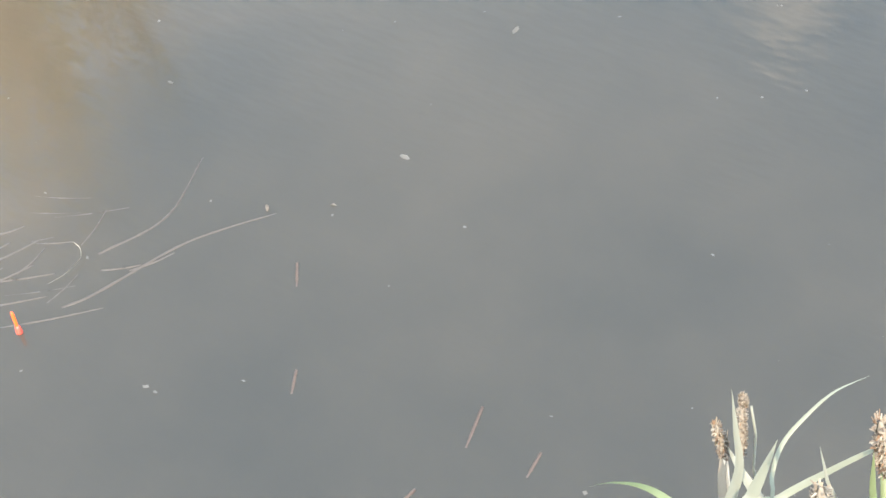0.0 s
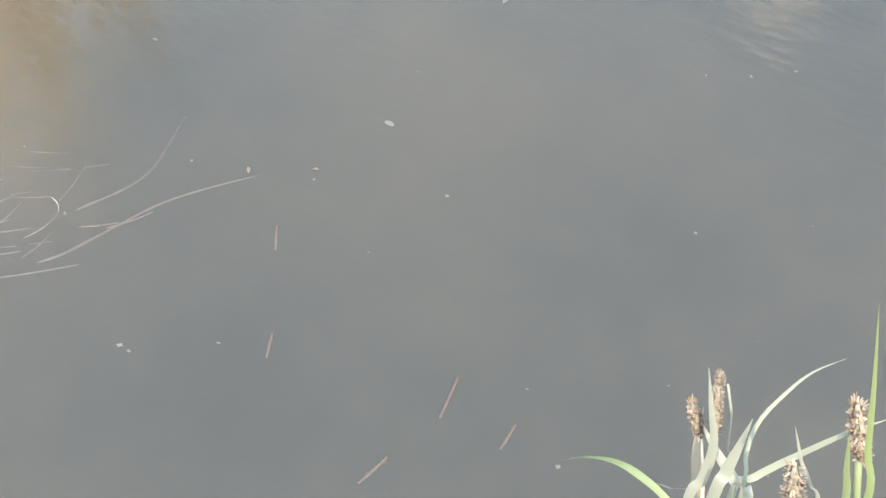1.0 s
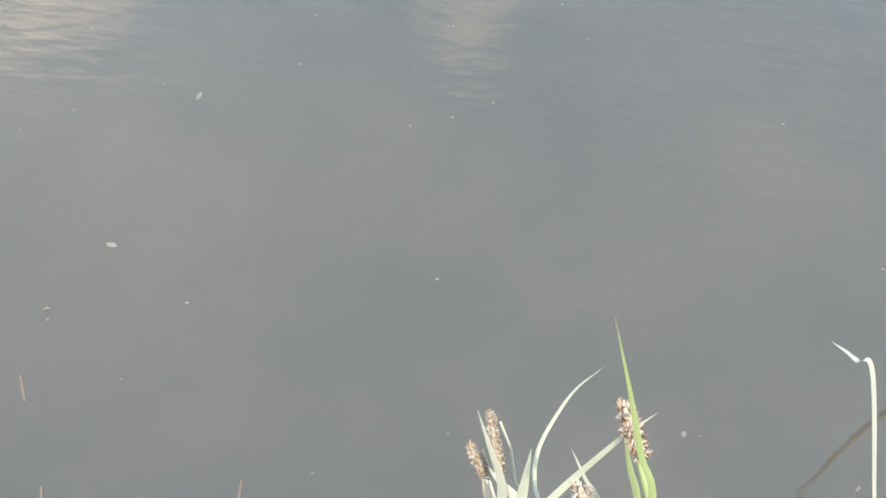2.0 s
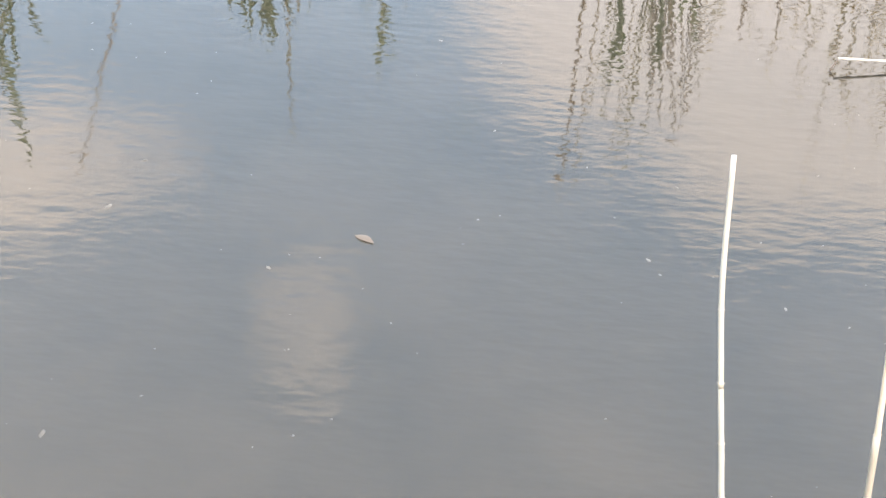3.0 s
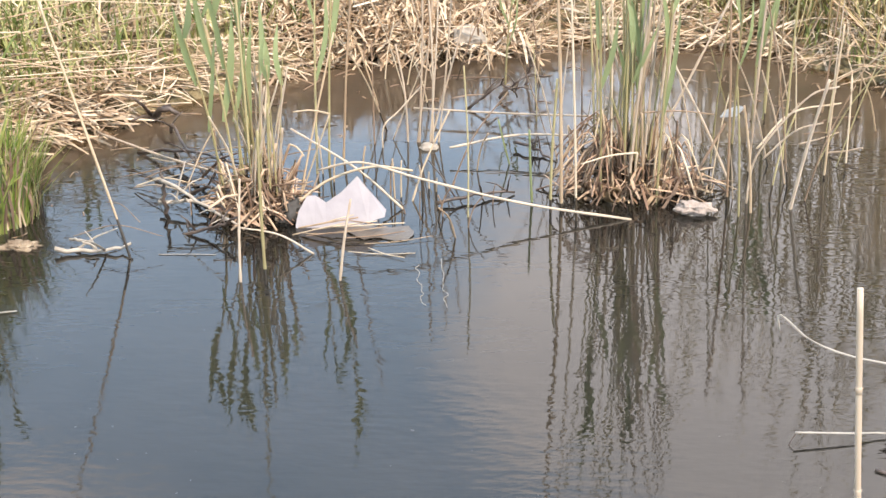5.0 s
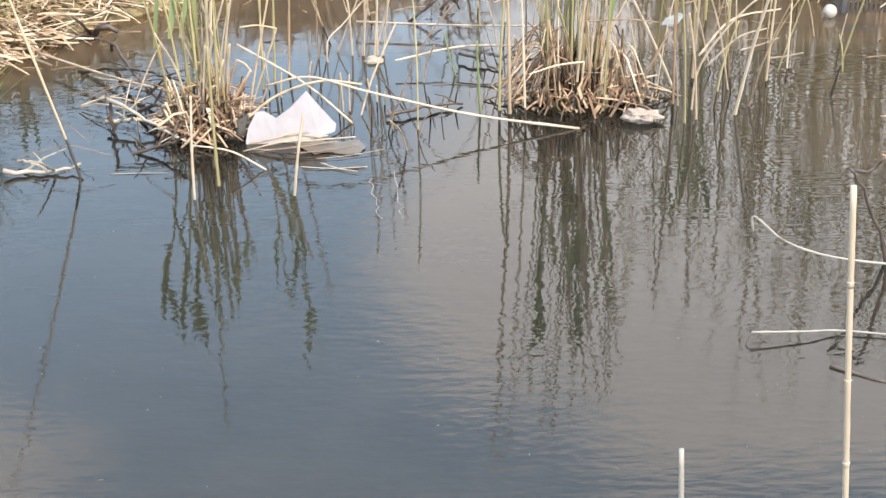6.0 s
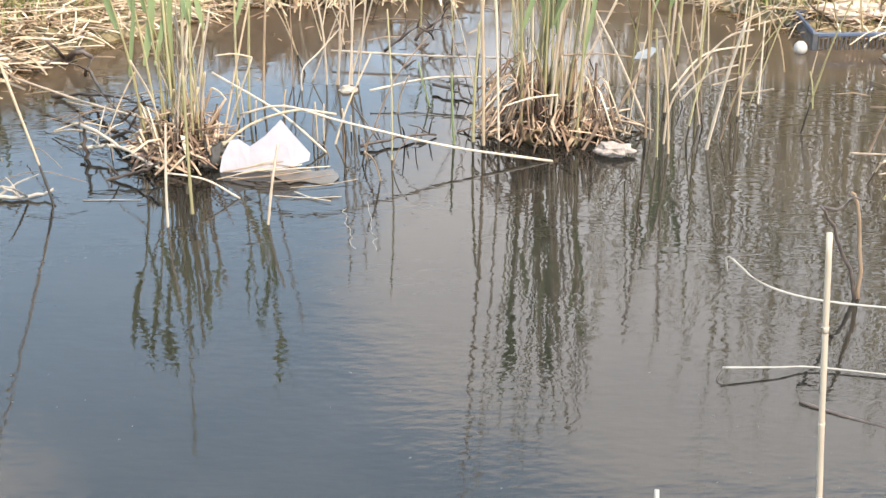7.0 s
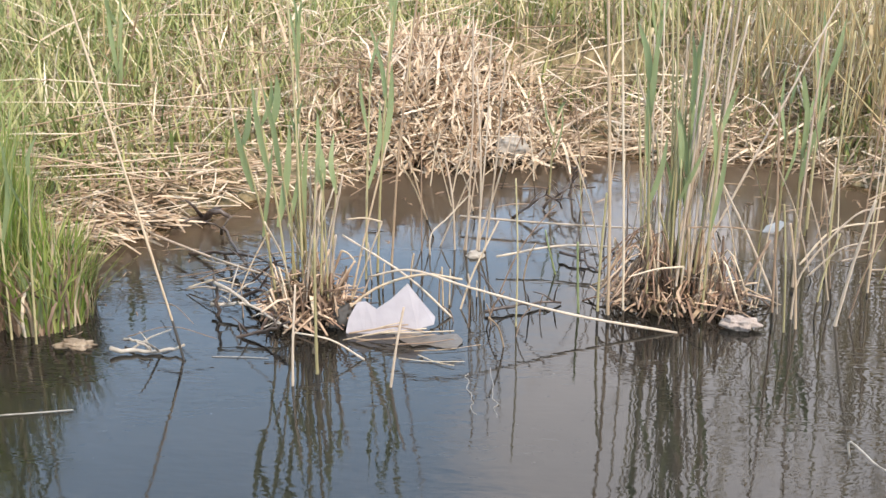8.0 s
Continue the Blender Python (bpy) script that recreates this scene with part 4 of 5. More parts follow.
jointed("broken_reed", [(0.292, 0.932, -0.04), (0.272, 0.937, 0.03), (0.232, 0.942, 0.165), (0.216, 0.948, 0.272), (0.205, 0.954, 0.357), (0.196, 0.96, 0.441), (0.191, 0.97, 0.548)], 0.0030, "bleached white broken reed with small nodes", BLEACHED, (0.0, 0.17, 0.33, 0.50, 0.63, 0.79), 0.72)
jointed("broken_reed", [(0.372, 0.99, -0.05), (0.362, 0.988, 0.15), (0.344, 0.985, 0.36), (0.329, 0.982, 0.523), (0.319, 0.978, 0.62), (0.305, 0.975, 0.777)], 0.0028, "tall pale yellow reed stem snapped at the top", PALE, (0.12, 0.305, 0.45, 0.60, 0.79, 0.90), 0.85, 0.305)
stem("floating_straw", [(-1.049, 2.436, 0.003), (-0.98, 2.452, 0.0035), (-0.915, 2.471, 0.003)], 0.0024, "thin white straw floating on the water", BLEACHED, nodes=3)
stem("floating_straw", [(-0.705, 2.744, 0.001), (-0.64, 2.745, 0.0018), (-0.584, 2.745, 0.001)], 0.0013, "thin white straw floating on the water", BLEACHED, nodes=3)
for x0, y0, x1, y1 in ((-0.163, 2.708, -0.136, 2.515), (-0.115, 2.739, -0.092, 2.507)):
    squiggle = [(x0 + (x1 - x0) * k / 11 + rng.gauss(0, 0.0028), y0 + (y1 - y0) * (k + rnd(-0.3, 0.3)) / 11, 0.0004) for k in range(12)]
    stem("root_thread", squiggle, 0.0011, "pale crinkled root thread trailing at the surface", BLEACHED, nodes=9, category="root", group="root threads")
stem("bent_straw", [(0.80, 1.42, 0.47), (0.62, 1.4, 0.475), (0.507, 1.39, 0.486), (0.42, 1.39, 0.498), (0.365, 1.39, 0.518), (0.329, 1.39, 0.549), (0.329, 1.39, 0.530)], 0.0016, "thin white straw bowed over the water", BLEACHED, nodes=5)
stem("bent_twig", [(0.478, 2.03, -0.004), (0.484, 2.035, 0.008), (0.492, 2.04, 0.018)], 0.0014, "thin dark twig end holding up a floating stalk", DARKWOOD, nodes=3, category="twig")
stem("floating_stalk", [(0.49, 2.04, 0.018), (0.58, 2.05, 0.012), (0.65, 2.06, 0.006), (0.80, 2.03, 0.004)], 0.0023, "pale stalk floating on the water", BLEACHED, nodes=5)
stem("sunken_stick", [(0.60, 1.96, 0.002), (0.68, 1.91, 0.0), (0.80, 1.85, -0.004)], 0.0036, "dark wet stick floating at the surface", DARKWOOD, nodes=3)


def sedge_leaf(parent, ctrl, w, mat, name="leaf"):
    n = 26
    pts = curve_points([loc(parent, c) for c in ctrl], n)
    ws = [w * min(1.0, 0.75 + 0.5 * i / n) * max(0.03, 1 - (i / (n - 1)) ** 3) for i in range(n)]
    d = pts[-1] - pts[0]
    side = np.cross(d, (0.15, 0.75, -0.65))
    v, f = blade(pts, ws, side / np.linalg.norm(side), 0.28)
    return part(name, mesh_of(name, v, f, mat), parent)


def sedge_spike(parent, base, top, r, dark=0.2):
    """A flower spike: a core with rows of scales and loose stamens."""
    b, t = loc(parent, base), loc(parent, top)
    d = t - b
    core = part("flower_spike", mesh_of("flower_spike", *tube([b + d * u for u in (0, 0.2, 0.5, 0.8, 1.0)], [r * 0.35, r * 0.55, r * 0.58, r * 0.45, r * 0.15], 7), SPIKE), parent, "buff flower spike with loose stamens")
    h = Heap()
    for _ in range(420):
        u, az = rnd(0.02, 1.0), rnd(0, 6.28)
        rr = r * (0.75 - 0.35 * abs(u - 0.45))
        o = np.array((math.cos(az), math.sin(az), 0))
        c = b + d * u + o * rr * 0.8
        e = c + o * r * rnd(0.15, 0.55) + np.array((0, 0, r * rnd(-0.3, 0.9)))
        s = np.array((-math.sin(az), math.cos(az), 0))
        w = r * rnd(0.06, 0.14)
        h.add([c - s * w, c + s * w, e + s * w * 0.5, e - s * w * 0.5], [(0, 1, 2, 3)], 1 if rng.random() < dark else 0)
    part("bract_fringe", h.mesh("bract_fringe", [SPIKE, SPIKE_DARK], False), core)


SEDGE_AT = (0.0, 0.60, 0.0)
sedge = thing("sedge_plant", SEDGE_AT, "pale flowering sedge at the water's edge", "sedge")
sedge_leaf(sedge, [(-0.02, 0.57, 0.0), (-0.031, 0.58, 0.185), (-0.058, 0.59, 0.207), (-0.086, 0.60, 0.206), (-0.108, 0.61, 0.189), (-0.132, 0.62, 0.156), (-0.152, 0.63, 0.115)], 0.0062, SEDGE)
sedge_leaf(sedge, [(-0.01, 0.59, 0.05), (-0.038, 0.60, 0.204), (-0.065, 0.613, 0.183), (-0.081, 0.62, 0.165)], 0.0022, SEDGE_PALE)
sedge_leaf(sedge, [(-0.02, 0.59, 0.0), (-0.043, 0.61, 0.176), (-0.055, 0.62, 0.233), (-0.060, 0.63, 0.275)], 0.0085, SPIKE, "withered_sheath")
sedge_leaf(sedge, [(-0.03, 0.58, 0.0), (-0.046, 0.59, 0.209), (-0.042, 0.595, 0.246), (-0.042, 0.60, 0.285), (-0.051, 0.605, 0.320), (-0.060, 0.61, 0.354)], 0.0082, SEDGE_PALE)
sedge_leaf(sedge, [(0.0, 0.59, 0.0), (-0.009, 0.60, 0.228), (-0.023, 0.607, 0.243), (-0.037, 0.615, 0.248), (-0.048, 0.622, 0.252), (-0.059, 0.63, 0.257)], 0.0085, SEDGE_PALE)
sedge_leaf(sedge, [(-0.03, 0.57, 0.0), (-0.030, 0.58, 0.247), (-0.028, 0.587, 0.282), (-0.026, 0.593, 0.307), (-0.024, 0.60, 0.337)], 0.0094, SEDGE_PALE)
sedge_leaf(sedge, [(-0.01, 0.58, 0.0), (-0.015, 0.60, 0.236), (-0.023, 0.62, 0.262), (-0.024, 0.64, 0.272), (-0.016, 0.66, 0.285), (-0.006, 0.68, 0.291), (0.010, 0.70, 0.293)], 0.0034, SEDGE_PALE)
sedge_leaf(sedge, [(-0.02, 0.62, 0.0), (-0.026, 0.64, 0.165), (-0.016, 0.655, 0.174), (0.002, 0.67, 0.194), (0.030, 0.685, 0.233), (0.051, 0.70, 0.248)], 0.0062, SEDGE_PALE)
sedge_leaf(sedge, [(0.04, 0.54, 0.0), (0.033, 0.55, 0.33), (0.022, 0.552, 0.377), (0.014, 0.555, 0.389), (0.008, 0.558, 0.402), (0.003, 0.56, 0.414)], 0.0032, SEDGE_PALE)
part("stalk", mesh_of("stalk", *tube([loc(sedge, p) for p in ((-0.015, 0.61, 0.0), (-0.045, 0.62, 0.2), (-0.057, 0.625, 0.25))], [0.002] * 3, 6), PALE), sedge)
sedge_spike(sedge, (-0.057, 0.625, 0.248), (-0.067, 0.625, 0.282), 0.0050, 0.25)
sedge_spike(sedge, (-0.046, 0.622, 0.262), (-0.053, 0.622, 0.318), 0.0044, 0.1)
sedge_spike(sedge, (-0.0525, 0.622, 0.322), (-0.0545, 0.622, 0.332), 0.0036, 0.05)
part("withered_stalk", mesh_of("withered_stalk", *tube([loc(sedge, p) for p in ((-0.01, 0.62, 0.05), (-0.022, 0.62, 0.214), (-0.036, 0.623, 0.253), (-0.041, 0.627, 0.288), (-0.049, 0.63, 0.313))], [0.0009] * 5, 5), SEDGE_PALE), sedge)

sedge2 = thing("sedge_plant", (0.05, 0.66, 0.0), "fresh green sedge with flower spikes at the water's edge", "sedge")
sedge_leaf(sedge2, [(0.075, 0.49, 0.0), (0.058, 0.495, 0.30), (0.051, 0.50, 0.468), (0.041, 0.507, 0.505), (0.031, 0.513, 0.549), (0.019, 0.52, 0.597)], 0.0046, SEDGE)
sedge_leaf(sedge2, [(0.07, 0.66, 0.0), (0.049, 0.67, 0.162), (0.039, 0.67, 0.213), (0.031, 0.67, 0.256)], 0.0066, SEDGE)
sedge_leaf(sedge2, [(0.24, 0.78, 0.05), (0.205, 0.795, 0.205), (0.192, 0.80, 0.212), (0.185, 0.81, 0.207), (0.174, 0.82, 0.203)], 0.0042, SEDGE_PALE)
part("stalk", mesh_of("stalk", *tube([loc(sedge2, p) for p in ((0.075, 0.67, 0.0), (0.057, 0.68, 0.152), (0.042, 0.68, 0.224))], [0.0028] * 3, 6), SEDGE), sedge2)
part("stalk", mesh_of("stalk", *tube([loc(sedge2, p) for p in ((0.05, 0.53, 0.0), (0.030, 0.54, 0.30), (0.019, 0.54, 0.364))], [0.0022] * 3, 6), SEDGE), sedge2)
sedge_spike(sedge2, (0.045, 0.68, 0.217), (0.028, 0.68, 0.277), 0.0082, 0.35)
sedge_spike(sedge2, (0.023, 0.54, 0.345), (0.012, 0.54, 0.407), 0.0070, 0.1)


# ---- green tussock by the left shore ----
def tussock(at, n, rx, ry, hh, label, dry=0.0):
    t = thing("grass_tussock", (*at, 0.0), label, "grass tussock", "grass tussocks on the shore")
    g, d = Heap(), Heap()
    for _ in range(n):
        az, rr = rnd(0, 6.28), rng.random() ** 0.5
        x, y = rx * rr * math.cos(az), ry * rr * math.sin(az)
        h = rnd(*hh) * (1.1 - 0.35 * rr)
        ox, oy = x * 0.25 + rng.gauss(0, 0.04), y * 0.25 + rng.gauss(0, 0.04)
        p = [np.array((x + ox * u * u, y + oy * u * u, -0.02 + h * u)) for u in (0, 0.35, 0.7, 1.0)]
        w = rnd(0.003, 0.0065)
        g.add(*blade(p, [w, w, w * 0.8, w * 0.08], (math.sin(az), -math.cos(az), 0), 0.25), 2 if rng.random() < dry else 0 if rng.random() < 0.15 else 1)
    for _ in range(n // 2):
        az, rr = rnd(0, 6.28), rnd(0.6, 1.05)
        x, y = rx * rr * math.cos(az), ry * rr * math.sin(az)
        h = rnd(0.04, 0.17)
        p = [np.array((x, y, -0.02)), np.array((x + rnd(-0.02, 0.02), y + rnd(-0.02, 0.02), h * 0.6)), np.array((x + rnd(-0.05, 0.05), y + rnd(-0.05, 0.05), h))]
        d.add(*strip(curve_points(p, 4), rnd(0.004, 0.008), (math.sin(az), -math.cos(az), 0)), 0 if rng.random() < 0.2 else 1)
    part("foliage", g.mesh("foliage", [GREEN, FRESH, STRAW]), t, "bright green blades")
    part("dry_fringe", d.mesh("dry_fringe", [STRAW, BROWN]), t, "dry broken blades at the foot")


tussock((-1.34, 2.98), 900, 0.18, 0.20, (0.30, 0.64), "dense bright green grass tussock at the water's edge")
tussock((-1.13, 2.95), 620, 0.105, 0.13, (0.15, 0.30), "low yellow-green grass tussock at the water's edge", 0.12)
tussock((-1.64, 1.46), 520, 0.26, 0.30, (0.8, 1.40), "tall olive and straw reed grass on the shore", 0.6)
tussock((-1.62, 2.55), 650, 0.30, 0.32, (0.45, 0.85), "tall green reed grass on the shore")
tussock((-1.95, 1.95), 650, 0.32, 0.35, (0.5, 0.95), "tall green reed grass on the shore")


# ---- flotsam ----
def white_sheet():
    """A torn rigid white sheet, half sunk, with two peaks above the water."""
    t = thing("white_sheet", (-0.34, 2.90, 0.0), "torn rigid white plastic sheet half sunk among reeds", "litter")
    top = [(-0.100, 0.004), (-0.095, 0.030), (-0.078, 0.060), (-0.060, 0.062), (-0.036, 0.048), (-0.004, 0.066), (0.030, 0.094), (0.058, 0.064), (0.094, 0.030)]
    v, n = [], len(top)
    for i, (x, z) in enumerate(top):
        bend = 0.012 * math.sin(9 * x)
        for s in (0.0, 0.004):
            v.append((x, bend + z * 0.55 + s, z + 0.002 * math.sin(40 * x)))
            low = -0.012 + 0.028 * (i / (n - 1)) ** 1.5 + 0.004 * math.sin(5 * i)
            v.append((x * 0.98, bend * 0.5 + low * 0.55 - 0.004 + s, min(low, z - 0.004)))
    f = []
    for i in range(n - 1):
        a, b = 4 * i, 4 * (i + 1)
        f += [(a, a + 1, b + 1, b), (a + 2, b + 2, b + 3, a + 3), (a, b, b + 2, a + 2), (a + 1, a + 3, b + 3, b + 1)]
    f += [(0, 2, 3, 1), (4 * n - 4, 4 * n - 3, 4 * n - 1, 4 * n - 2)]
    part("torn_panel", mesh_of("torn_panel", v, f, PAPER, False), t)
    h = Heap()
    nx, ny = 9, 6
    for j in range(ny):
        for i in range(nx):
            u, w = i / (nx - 1), j / (ny - 1)
            x = 0.0 + 0.05 * (1 - w) * (1 - u) + (0.17 - 0.03 * abs(2 * w - 1)) * u + 0.006 * math.sin(5 * w + 2)
            y = -0.085 + 0.085 * w + 0.018 * math.sin(2.3 * u + 0.6) * (1 - w) + 0.006 * math.sin(7 * u)
            h.v.append((x, y, 0.0024 + 0.001 * math.sin(3 * i + j)))
    h.f = [(j * nx + i, j * nx + i + 1, (j + 1) * nx + i + 1, (j + 1) * nx + i) for j in range(ny - 1) for i in range(nx - 1)]
    h.s = [0] * len(h.f)
    part("sunken_film", h.mesh("sunken_film", FILM), t, "tan film spread flat at the water surface")


def lump(name, at, size, mat, label, category, seed, rough=0.3):
    bm = bmesh.new()
    bmesh.ops.create_icosphere(bm, subdivisions=4, radius=1.0)
    for q in bm.verts:
        n = noise.fractal(q.co * 1.6 + Vector((seed, 0, 0)), 0.8, 2.0, 4)
        q.co *= 1 + rough * n
        q.co = Vector((q.co.x * size[0], q.co.y * size[1], q.co.z * size[2]))
    me = bpy.data.meshes.new(name)
    bm.to_mesh(me)
    bm.free()
    me.materials.append(mat)
    me.polygons.foreach_set("use_smooth", [True] * len(me.polygons))
    ob = new(name, me)
    ob.location = at
    return tagged(ob, label, category)


white_sheet()
lump("foam_lump", (0.425, 2.985, 0.013), (0.037, 0.023, 0.015), FOAM, "crumbling off-white foam lump floating beside reeds", "litter", 2.0, 0.5)
lump("dead_leaf_clot", (-1.01, 2.775, 0.004), (0.036, 0.018, 0.010), CLOT, "crumpled pale brown leaf clot at a tussock's foot", "litter", 5.0, 0.6)
lump("stone", (-0.125, 4.22, 0.05), (0.048, 0.038, 0.036), STONE, "grey stone among shore litter", "stone", 7.0)
lump("stone", (-0.185, 3.40, 0.0), (0.024, 0.018, 0.013), STONE, "small pale stone at the foot of reeds", "stone", 9.0)
lump("plastic_bag", (-0.455, 2.95, 0.012), (0.03, 0.03, 0.03), FLUFF, "crumpled greyish plastic caught in a reed clump", "litter", 11.0, 0.6)
lump("rag", (1.21, 3.89, 0.055), (0.10, 0.035, 0.026), CLOTH, "faded pinkish rag lying on a crate", "litter", 13.0, 0.4)
lump("stone", (1.26, 3.62, 0.01), (0.05, 0.03, 0.024), STONE, "pale brown stone beside a crate", "stone", 15.0)


def crate():
    """A shallow plastic crate lying in the shallows: rims, corner posts and slatted sides."""
    t = thing("plastic_crate", (1.215, 3.818, -0.020), "blue slatted plastic crate lying in the shallows", "crate")
    L2, W2, H = 0.17, 0.10, 0.062

    def bar(name, c, s, parent=t, label=""):
        bm = bmesh.new()
        bmesh.ops.create_cube(bm, size=1.0, matrix=Matrix.Translation(c) @ Matrix.Diagonal((*s, 1)))
        bmesh.ops.bevel(bm, geom=bm.edges[:], offset=0.001, segments=1, affect='EDGES')
        return bpart(name, bm, CRATE_BLUE if name == "rim" else CRATE_DARK, parent, label)

    for y in (-W2, W2):
        for z in (0.006, H):
            bar("rim", (0, y, z), (2 * L2, 0.008, 0.010))
        for i in range(27):
            bar("slat", (-L2 + 0.012 + i * 0.0122, y, H / 2), (0.0045, 0.004, H - 0.008))
    for x in (-L2, L2):
        for z in (0.006, H):
            bar("rim", (x, 0, z), (0.008, 2 * W2, 0.010))
        for i in range(15):
            bar("slat", (x, -W2 + 0.014 + i * 0.0124, H / 2), (0.004, 0.0045, H - 0.008))
        for y in (-W2, W2):
            bar("corner_post", (x, y, H / 2), (0.014, 0.014, H + 0.008))
    bar("base", (0, 0, 0.002), (2 * L2 - 0.01, 2 * W2 - 0.01, 0.004))
    t.rotation_euler = (0, 0, radians(1))


crate()
lump("ball", (1.005, 3.690, 0.013), (0.018, 0.018, 0.019), BALL, "small white plastic ball floating by a crate", "ball", 21.0, 0.03)


def neck():
    """The open brown neck of a sunken jar."""
    t = thing("jar_neck", (0.252, 3.035, 0.022), "brown neck of a sunken jar", "litter")
    v, f = [], []
    prof = [(0.013, -0.035), (0.015, -0.01), (0.0165, 0.0), (0.017, 0.012), (0.0155, 0.013), (0.0135, 0.005), (0.012, -0.02)]
    n = 20
    for r, z in prof:
        for k in range(n):
            a = 2 * math.pi * k / n
            v.append((r * math.cos(a), r * math.sin(a), z))
    for i in range(len(prof) - 1):
        for k in range(n):
            f.append((i * n + k, i * n + (k + 1) % n, (i + 1) * n + (k + 1) % n, (i + 1) * n + k))
    ob = part("neck_ring", mesh_of("neck_ring", v, f, RUST), t)
    ob.rotation_euler = (radians(62), 0, radians(20))


neck()


def tin_sheet():
    t = thing("tin_sheet", (0.585, 3.64, 0.0), "bent grey sheet of tin in the shallows", "litter")
    v = [(-0.05, 0, 0.0), (0.015, -0.02, 0.012), (0.05, 0.0, 0.045), (0.03, 0.04, 0.04), (-0.03, 0.03, 0.02), (0.0, 0.0, 0.022)]
    f = [(0, 1, 5), (1, 2, 5), (2, 3, 5), (3, 4, 5), (4, 0, 5)]
    low = [(x, y, z - 0.003) for x, y, z in v]
    m = len(v)
    f2 = [tuple(i + m for i in reversed(q)) for q in f] + [(i, (i + 1) % 5, (i + 1) % 5 + m, i + m) for i in range(5)]
    t.scale = (0.62, 0.62, 0.62)
    part("bent_sheet", mesh_of("bent_sheet", v + low, f + f2, TIN, False), t)


tin_sheet()


def branch(name, ctrl, r, mat, label, twigs=0):
    """A forked piece of wood with side twigs."""
    at = np.array(ctrl[0], float)
    t = thing(name, tuple(at), label, "stick")
    pts = curve_points([np.array(c) - at for c in ctrl], 10)
    pts = [p + np.array((rng.gauss(0, r * 0.5), rng.gauss(0, r * 0.5), rng.gauss(0, r * 0.5))) for p in pts]
    part("limb", mesh_of("limb", *tube(pts, [r * (1 - 0.05 * i) for i in range(10)], 7), mat), t)
    for _ in range(twigs):
        k = pts[rng.randint(2, 8)]
        d = np.array((rnd(-1, 1), rnd(-1, 1), rnd(0.0, 1.0))) * rnd(0.03, 0.09)
        part("twig", mesh_of("twig", *tube([k, k + d * 0.5 + (0, 0, 0.006), k + d], [r * 0.5, r * 0.4, r * 0.25], 5), mat), t)
    return t


branch("dark_post", [(-0.745, 2.97, -0.05), (-0.745, 2.97, 0.02), (-0.744, 2.97, 0.09)], 0.006, DARKWOOD, "black wet wooden post in the water")
branch("driftwood", [(-0.74, 2.96, 0.085), (-0.64, 2.9, 0.05), (-0.56, 2.86, 0.02)], 0.0045, DRIFT, "pale forked branch leaning on a post", 3)
branch("driftwood", [(-0.76, 2.98, 0.02), (-0.67, 2.97, 0.03), (-0.58, 2.95, 0.02)], 0.0048, DRIFT, "pale grey branch at the water", 3)
branch("driftwood", [(-0.92, 2.74, 0.012), (-0.84, 2.75, 0.006), (-0.765, 2.755, 0.018)], 0.0055, DRIFT, "bleached driftwood floating on the water", 3)
branch("driftwood", [(-0.91, 2.80, 0.008), (-0.87, 2.77, 0.02), (-0.83, 2.74, 0.010)], 0.0035, DRIFT, "bleached forked twig floating on the water", 1)
for c in ([(-0.86, 3.52, 0.0), (-0.82, 3.40, 0.05), (-0.70, 3.16, 0.03), (-0.58, 2.98, 0.02)], [(-0.72, 3.08, 0.0), (-0.64, 3.0, 0.05), (-0.60, 2.92, 0.03)], [(-0.70, 2.86, -0.01), (-0.62, 2.84, 0.02), (-0.55, 2.82, 0.05)], [(-0.90, 3.36, 0.0), (-0.74, 3.24, 0.05), (-0.60, 3.10, 0.07)]):
    branch("dead_branch", c, 0.0048, DARKWOOD, "dark wet dead branch in the shallows", 4)
for c in ([(0.05, 3.92, 0.0), (0.06, 3.93, 0.05), (0.055, 3.93, 0.08)], [(-0.02, 3.78, 0.0), (0.04, 3.80, 0.06), (0.12, 3.84, 0.05)], [(-0.10, 3.70, 0.0), (-0.02, 3.72, 0.06), (0.03, 3.75, 0.02)], [(0.16, 3.44, 0.0), (0.22, 3.46, 0.03), (0.26, 3.42, 0.06)], [(0.02, 3.40, 0.02), (0.08, 3.36, 0.01), (0.13, 3.30, 0.0)], [(-0.14, 3.02, 0.01), (-0.05, 3.06, 0.012), (0.03, 3.10, 0.008)]):
    branch("dead_branch", c, 0.0045, DARKWOOD, "small dark dead branch sticking out of the water", 4)
branch("snag", [(-0.945, 3.59, -0.01), (-0.915, 3.58, 0.028), (-0.885, 3.56, 0.045), (-0.85, 3.55, 0.03)], 0.011, DARKWOOD, "black forked root snag by the reed mat", 3)
branch("snag", [(0.785, 2.31, -0.03), (0.765, 2.31, 0.059), (0.725, 2.31, 0.145), (0.700, 2.31, 0.186)], 0.0042, DARKWOOD, "dark bent snag standing in the water")
branch("snag", [(0.702, 2.31, 0.183), (0.735, 2.305, 0.184), (0.752, 2.30, 0.204), (0.766, 2.30, 0.200)], 0.0032, DARKWOOD, "dark crooked twig caught between two snags")
branch("snag", [(0.79, 2.31, -0.03), (0.78, 2.31, 0.10), (0.765, 2.31, 0.19), (0.75, 2.31, 0.21)], 0.0045, STRAW_PART, "broken brown reed standing in the water")


